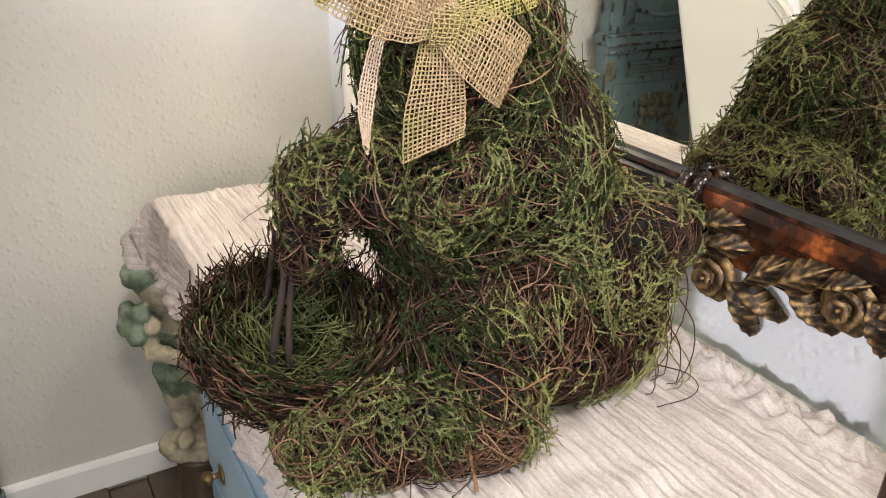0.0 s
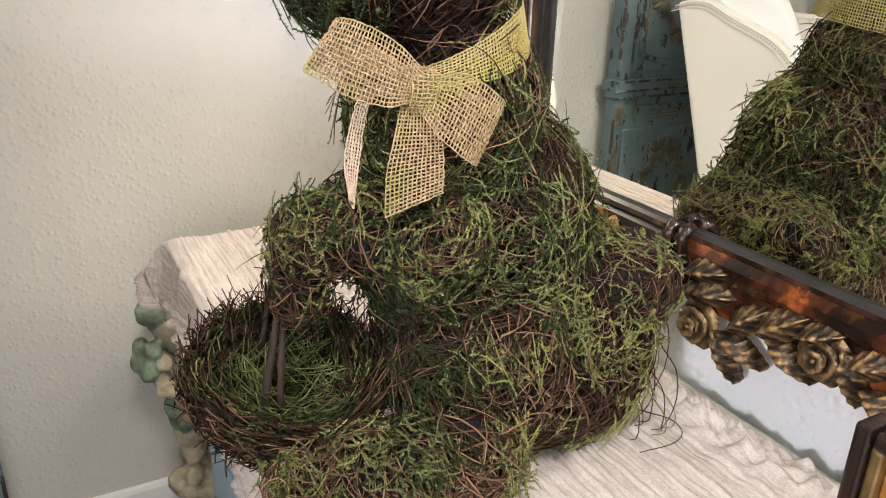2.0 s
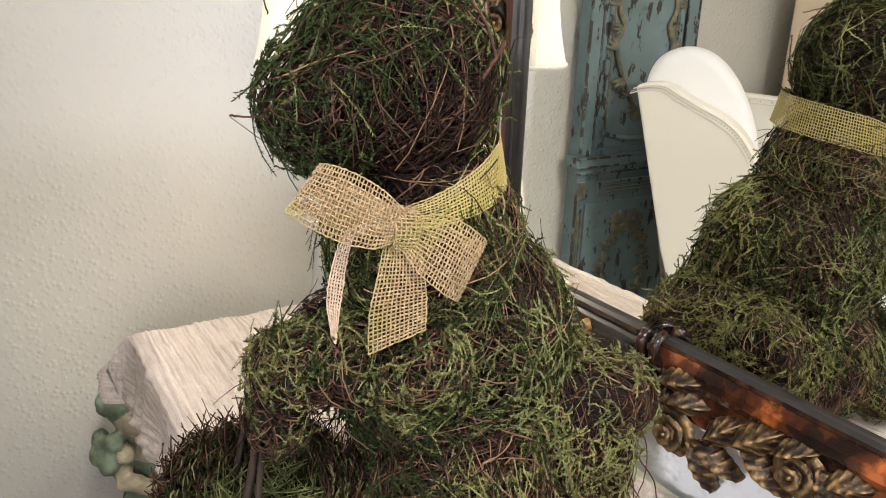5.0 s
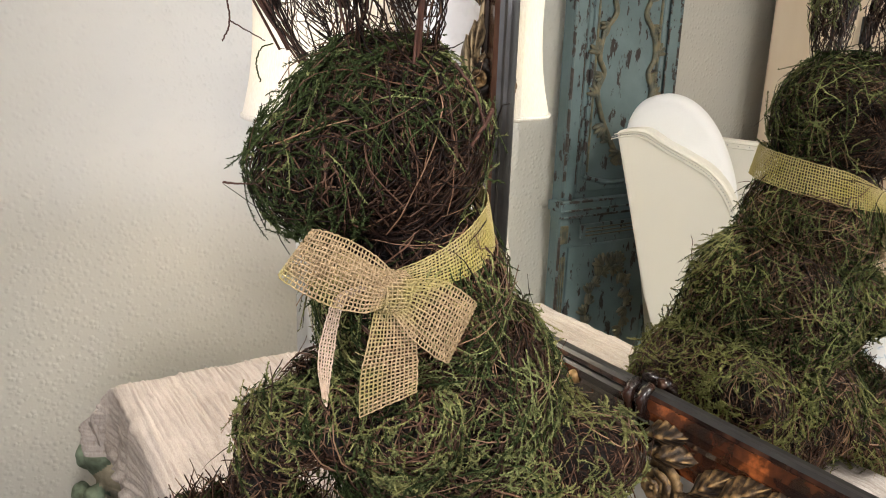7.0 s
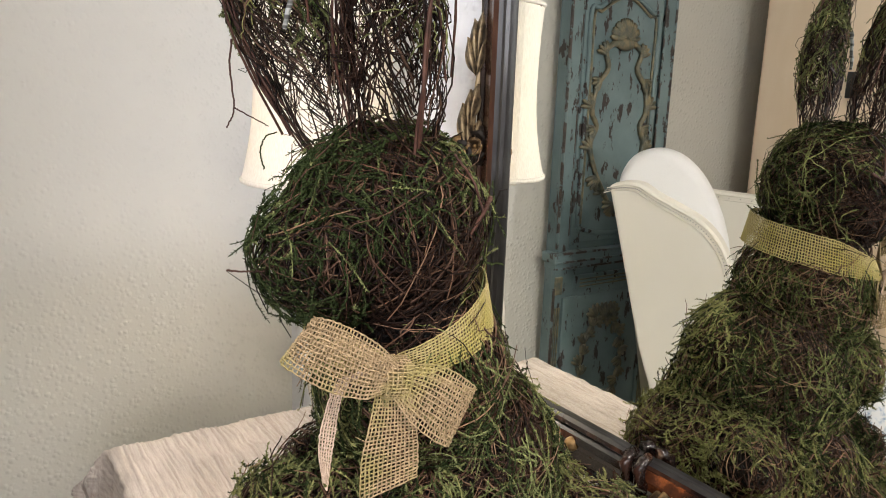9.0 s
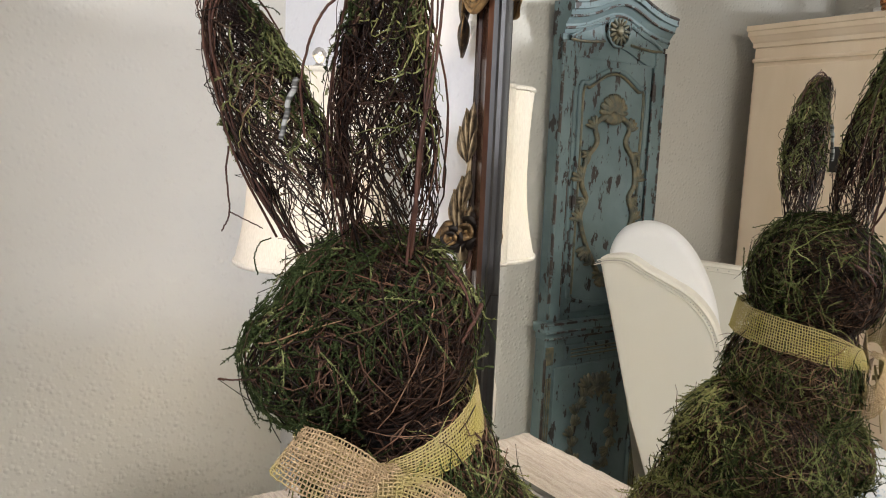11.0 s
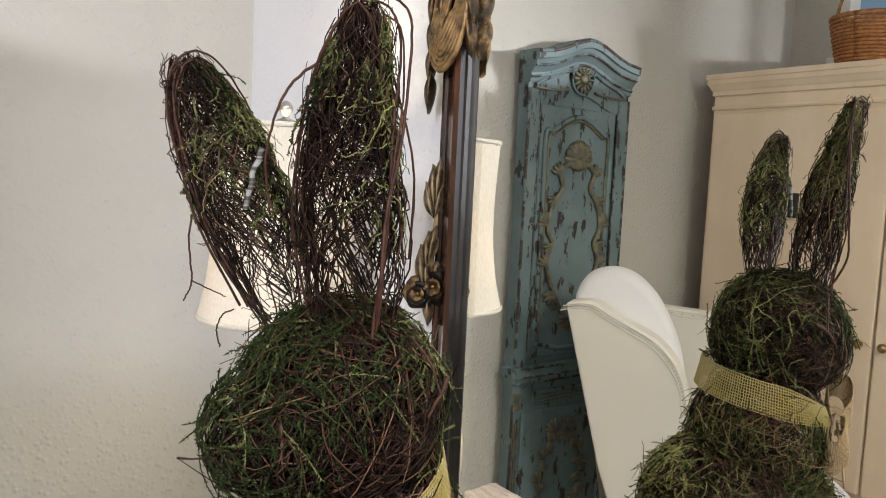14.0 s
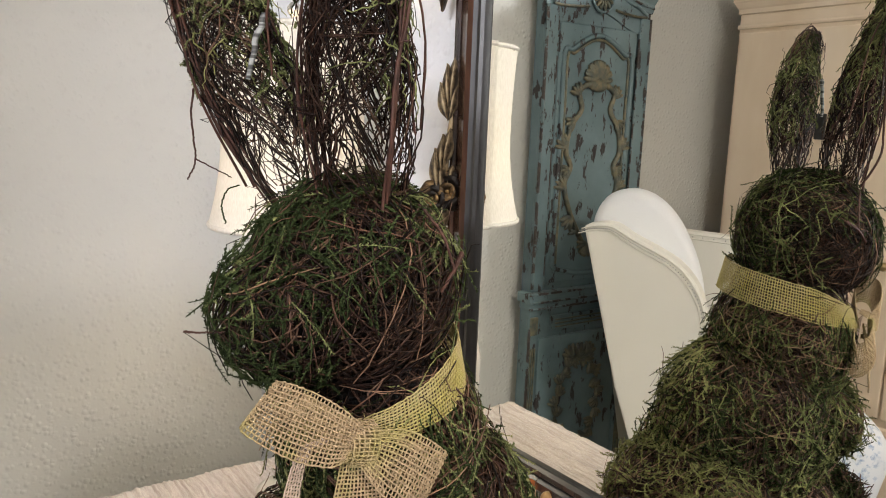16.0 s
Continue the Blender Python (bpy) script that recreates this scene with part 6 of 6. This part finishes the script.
wing(0.0, 0.07, "wing")
wing(-0.33, 0.06, "wing", [(-0.05, 1.15), (-0.03, 1.20), (0.02, 1.225), (0.20, 1.22), (0.48, 1.20), (0.56, 1.15), (0.585, 1.02), (0.595, 0.80), (0.605, 0.70), (0.61, 0.655)])
# padded inner face of the near wing, rolled over at the top
bm = bmesh.new()
dome = smooth_path([(-0.045, 1.225), (-0.040, 1.280), (-0.010, 1.330), (0.055, 1.352), (0.120, 1.335), (0.180, 1.280), (0.230, 1.190), (0.262, 1.080), (0.280, 0.90), (0.290, 0.64)], 40)
rows = []
for k, (y, shrink) in enumerate(((-0.062, 0.10), (-0.066, 0.05), (-0.085, 0.01), (-0.120, 0.0), (-0.150, 0.02), (-0.160, 0.08))):
    rows.append([bm.verts.new((x + (0.12 - x) * shrink, y, z + (0.95 - z) * shrink)) for x, z in dome])
for a, b in zip(rows, rows[1:]):
    for i in range(len(a) - 1):
        bm.faces.new((a[i], a[i + 1], b[i + 1], b[i]))
bm.faces.new(rows[-1])
bm.faces.new(rows[0])
part("wing_padding", bm, UPHOLSTERY_LIT, chair, "rounded padded roll coloured whiter for the light on it", True)
bm = bmesh.new()
rows = []
for i in range(25):
    y = -0.150 - 0.20 * i / 24
    c = 2 * i / 24 - 1
    top = 1.215 - 0.03 * abs(c) ** 2.6
    row = []
    for x, z in ((0.12, 0.30), (0.06, 0.62), (0.0, 0.95), (-0.04, top - 0.06), (-0.03, top - 0.012), (0.0, top), (0.045, top - 0.010), (0.085, top - 0.05), (0.115, 1.02), (0.17, 0.70), (0.20, 0.45)):
        row.append(bm.verts.new((x, y, z)))
    rows.append(row)
for a, b in zip(rows, rows[1:]):
    for i in range(len(a) - 1):
        bm.faces.new((a[i], a[i + 1], b[i + 1], b[i]))
part("backrest", bm, UPHOLSTERY, chair, "rounded white backrest", True)
part("seat", box(bmesh.new(), 0.17, 0.68, -0.345, -0.06, 0.26, 0.47, 0.04, 4), UPHOLSTERY, chair, "", True)
for x, y in ((0.20, -0.04), (0.20, -0.36), (0.60, -0.04), (0.60, -0.36)):
    part("leg", lathe(bmesh.new(), [(0.001, 0.0), (0.014, 0.0), (0.022, 0.12), (0.026, 0.29), (0.001, 0.29)], 14, (x, y)), LACQUER, chair)
pillow = bmesh.new()
bmesh.ops.create_uvsphere(pillow, u_segments=28, v_segments=16, radius=1)
for v in pillow.verts:
    x, y, z = v.co
    s = lambda q: math.copysign(abs(q) ** 0.55, q)
    v.co = (s(x) * 0.075 * (0.5 + 0.5 * (1 - abs(z) ** 3)), s(y) * 0.165, s(z) * 0.165)
cush = part("throw_pillow", pillow, PRINT, None, "", True)
cush.matrix_world = pose(-0.72, 0.98, 0.632, 0, -14, 45)
tagged(cush, "blue and white floral print throw pillow on the chair", "pillow")

# ---- cream wardrobe ----
WX, WY1 = -1.00, 1.604
wardrobe = thing("wardrobe", (WX, WY1 - 0.6, 0.0), "tall cream painted wardrobe with moulded cornice", "wardrobe")
part("body", box(bmesh.new(), -0.55, 0.0, -0.6, 0.6, 0.0, 1.895, 0.004), CREAM, wardrobe)
bm = bmesh.new()
prof = [(0, 0), (0.005, 0.003), (0.005, 0.016), (0.009, 0.022), (0.016, 0.036), (0.019, 0.040), (0.019, 0.054), (0.023, 0.057), (0.023, 0.073), (0, 0.073)]
corners = [((-0.55, 0.6, 1.895), (0, 1, 0)), ((0.0, 0.6, 1.895), (0.7071 * 1.414, 0.7071 * 1.414, 0)), ((0.0, -0.6, 1.895), (1, -1, 0)), ((-0.55, -0.6, 1.895), (0, -1, 0))]
extrude_profile(bm, prof, [(p, s, (0, 0, 1)) for p, s in corners])
box(bm, -0.55, 0.0, -0.6, 0.6, 1.895, 1.966)
part("cornice", bm, CREAM, wardrobe, "stepped moulded cornice")
bm = bmesh.new()
extrude_profile(bm, [(0, -0.008), (0.008, -0.006), (0.010, 0.0), (0.008, 0.006), (0, 0.008)], [((0.0, 0.6, 1.855), (1, 0, 0), (0, 0, 1)), ((0.0, -0.6, 1.855), (1, 0, 0), (0, 0, 1))])
part("string_moulding", bm, CREAM, wardrobe)
bm = bmesh.new()
extrude_profile(bm, [(0, -0.014), (0.012, -0.010), (0.016, 0.0), (0.012, 0.010), (0, 0.014)], [((0.0, 0.6, 0.66), (1, 0, 0), (0, 0, 1)), ((0.0, -0.6, 0.66), (1, 0, 0), (0, 0, 1))])
part("waist_moulding", bm, CREAM, wardrobe)
for y0, y1 in ((-0.585, -0.004), (0.004, 0.585)):
    bm = box(bmesh.new(), 0.001, 0.016, y0, y1, 0.70, 1.835, 0.004)
    dr = part("door", bm, CREAM, wardrobe)
    yk = y1 - 0.03 if y0 < -0.1 else y0 + 0.03
    bm = ball(bmesh.new(), (0.034, yk, 1.15), (0.014, 0.014, 0.014))
    tube(bm, [(0.016, yk, 1.15), (0.034, yk, 1.15)], 0.006, 8)
    part("knob", bm, BRASS, dr)
    if y0 > 0:
        part("latch", box(bmesh.new(), 0.016, 0.028, 0.258, 0.288, 1.500, 1.578, 0.003), BLACK, dr, "black metal latch")
    part("drawer", box(bmesh.new(), 0.001, 0.016, y0, y1, 0.12, 0.62, 0.004), CREAM, wardrobe)

# ---- wicker basket on the wardrobe ----
wb = thing("wicker_basket", (-1.13, 1.160, 1.970), "honey brown woven wicker basket with hooped handle on the wardrobe", "basket")
for i in range(13):
    z = 0.006 + 0.0105 * i
    r = 0.085 + 0.028 * (i / 12) ** 0.8
    bm = bmesh.new()
    pts = [((r + 0.0025 * (1 if (k + i) % 2 else -1)) * math.cos(2 * math.pi * k / 36), (r + 0.0025 * (1 if (k + i) % 2 else -1)) * math.sin(2 * math.pi * k / 36), z) for k in range(37)]
    tube(bm, pts, 0.0056, 6)
    part("woven_row", bm, WICKER, wb)
for k in range(18):
    a = 2 * math.pi * k / 18
    bm = tube(bmesh.new(), [(0.083 * math.cos(a), 0.083 * math.sin(a), 0.002), (0.113 * math.cos(a), 0.113 * math.sin(a), 0.142)], 0.003, 6)
    part("stake", bm, WICKER, wb)
bm = tube(bmesh.new(), [(0.115 * math.cos(2 * math.pi * k / 36), 0.115 * math.sin(2 * math.pi * k / 36), 0.146) for k in range(37)], 0.008, 8)
part("rim", bm, WICKER, wb)
part("bottom", lathe(bmesh.new(), [(0.001, 0.0), (0.088, 0.0), (0.088, 0.006), (0.001, 0.006)], 30), WICKER, wb)
bm = tube(bmesh.new(), [(0, 0.113 * math.cos(a), 0.14 + 0.17 * math.sin(a)) for a in [math.pi * k / 20 for k in range(21)]], 0.005, 8)
part("handle", bm, WICKER, wb)

# ---- floor boards ----
floor_ob = bpy.data.objects["floor"]
bm = box(bmesh.new(), -0.0445, 0.0445, -1.04, 1.04, -0.019, 0.0, 0.0015, 1)
me = bpy.data.meshes.new("floor_board")
bm.to_mesh(me)
bm.free()
me.materials.append(FLOOR)
for i in range(25):
    for j in range(2):
        ob = new("floor_board", me)
        ob.parent = floor_ob
        ob.location = (WEST_X + 0.05 + 0.0925 * i, SOUTH_Y + 1.04 + 2.085 * j + (0.03 if i % 2 else 0.0), 0)
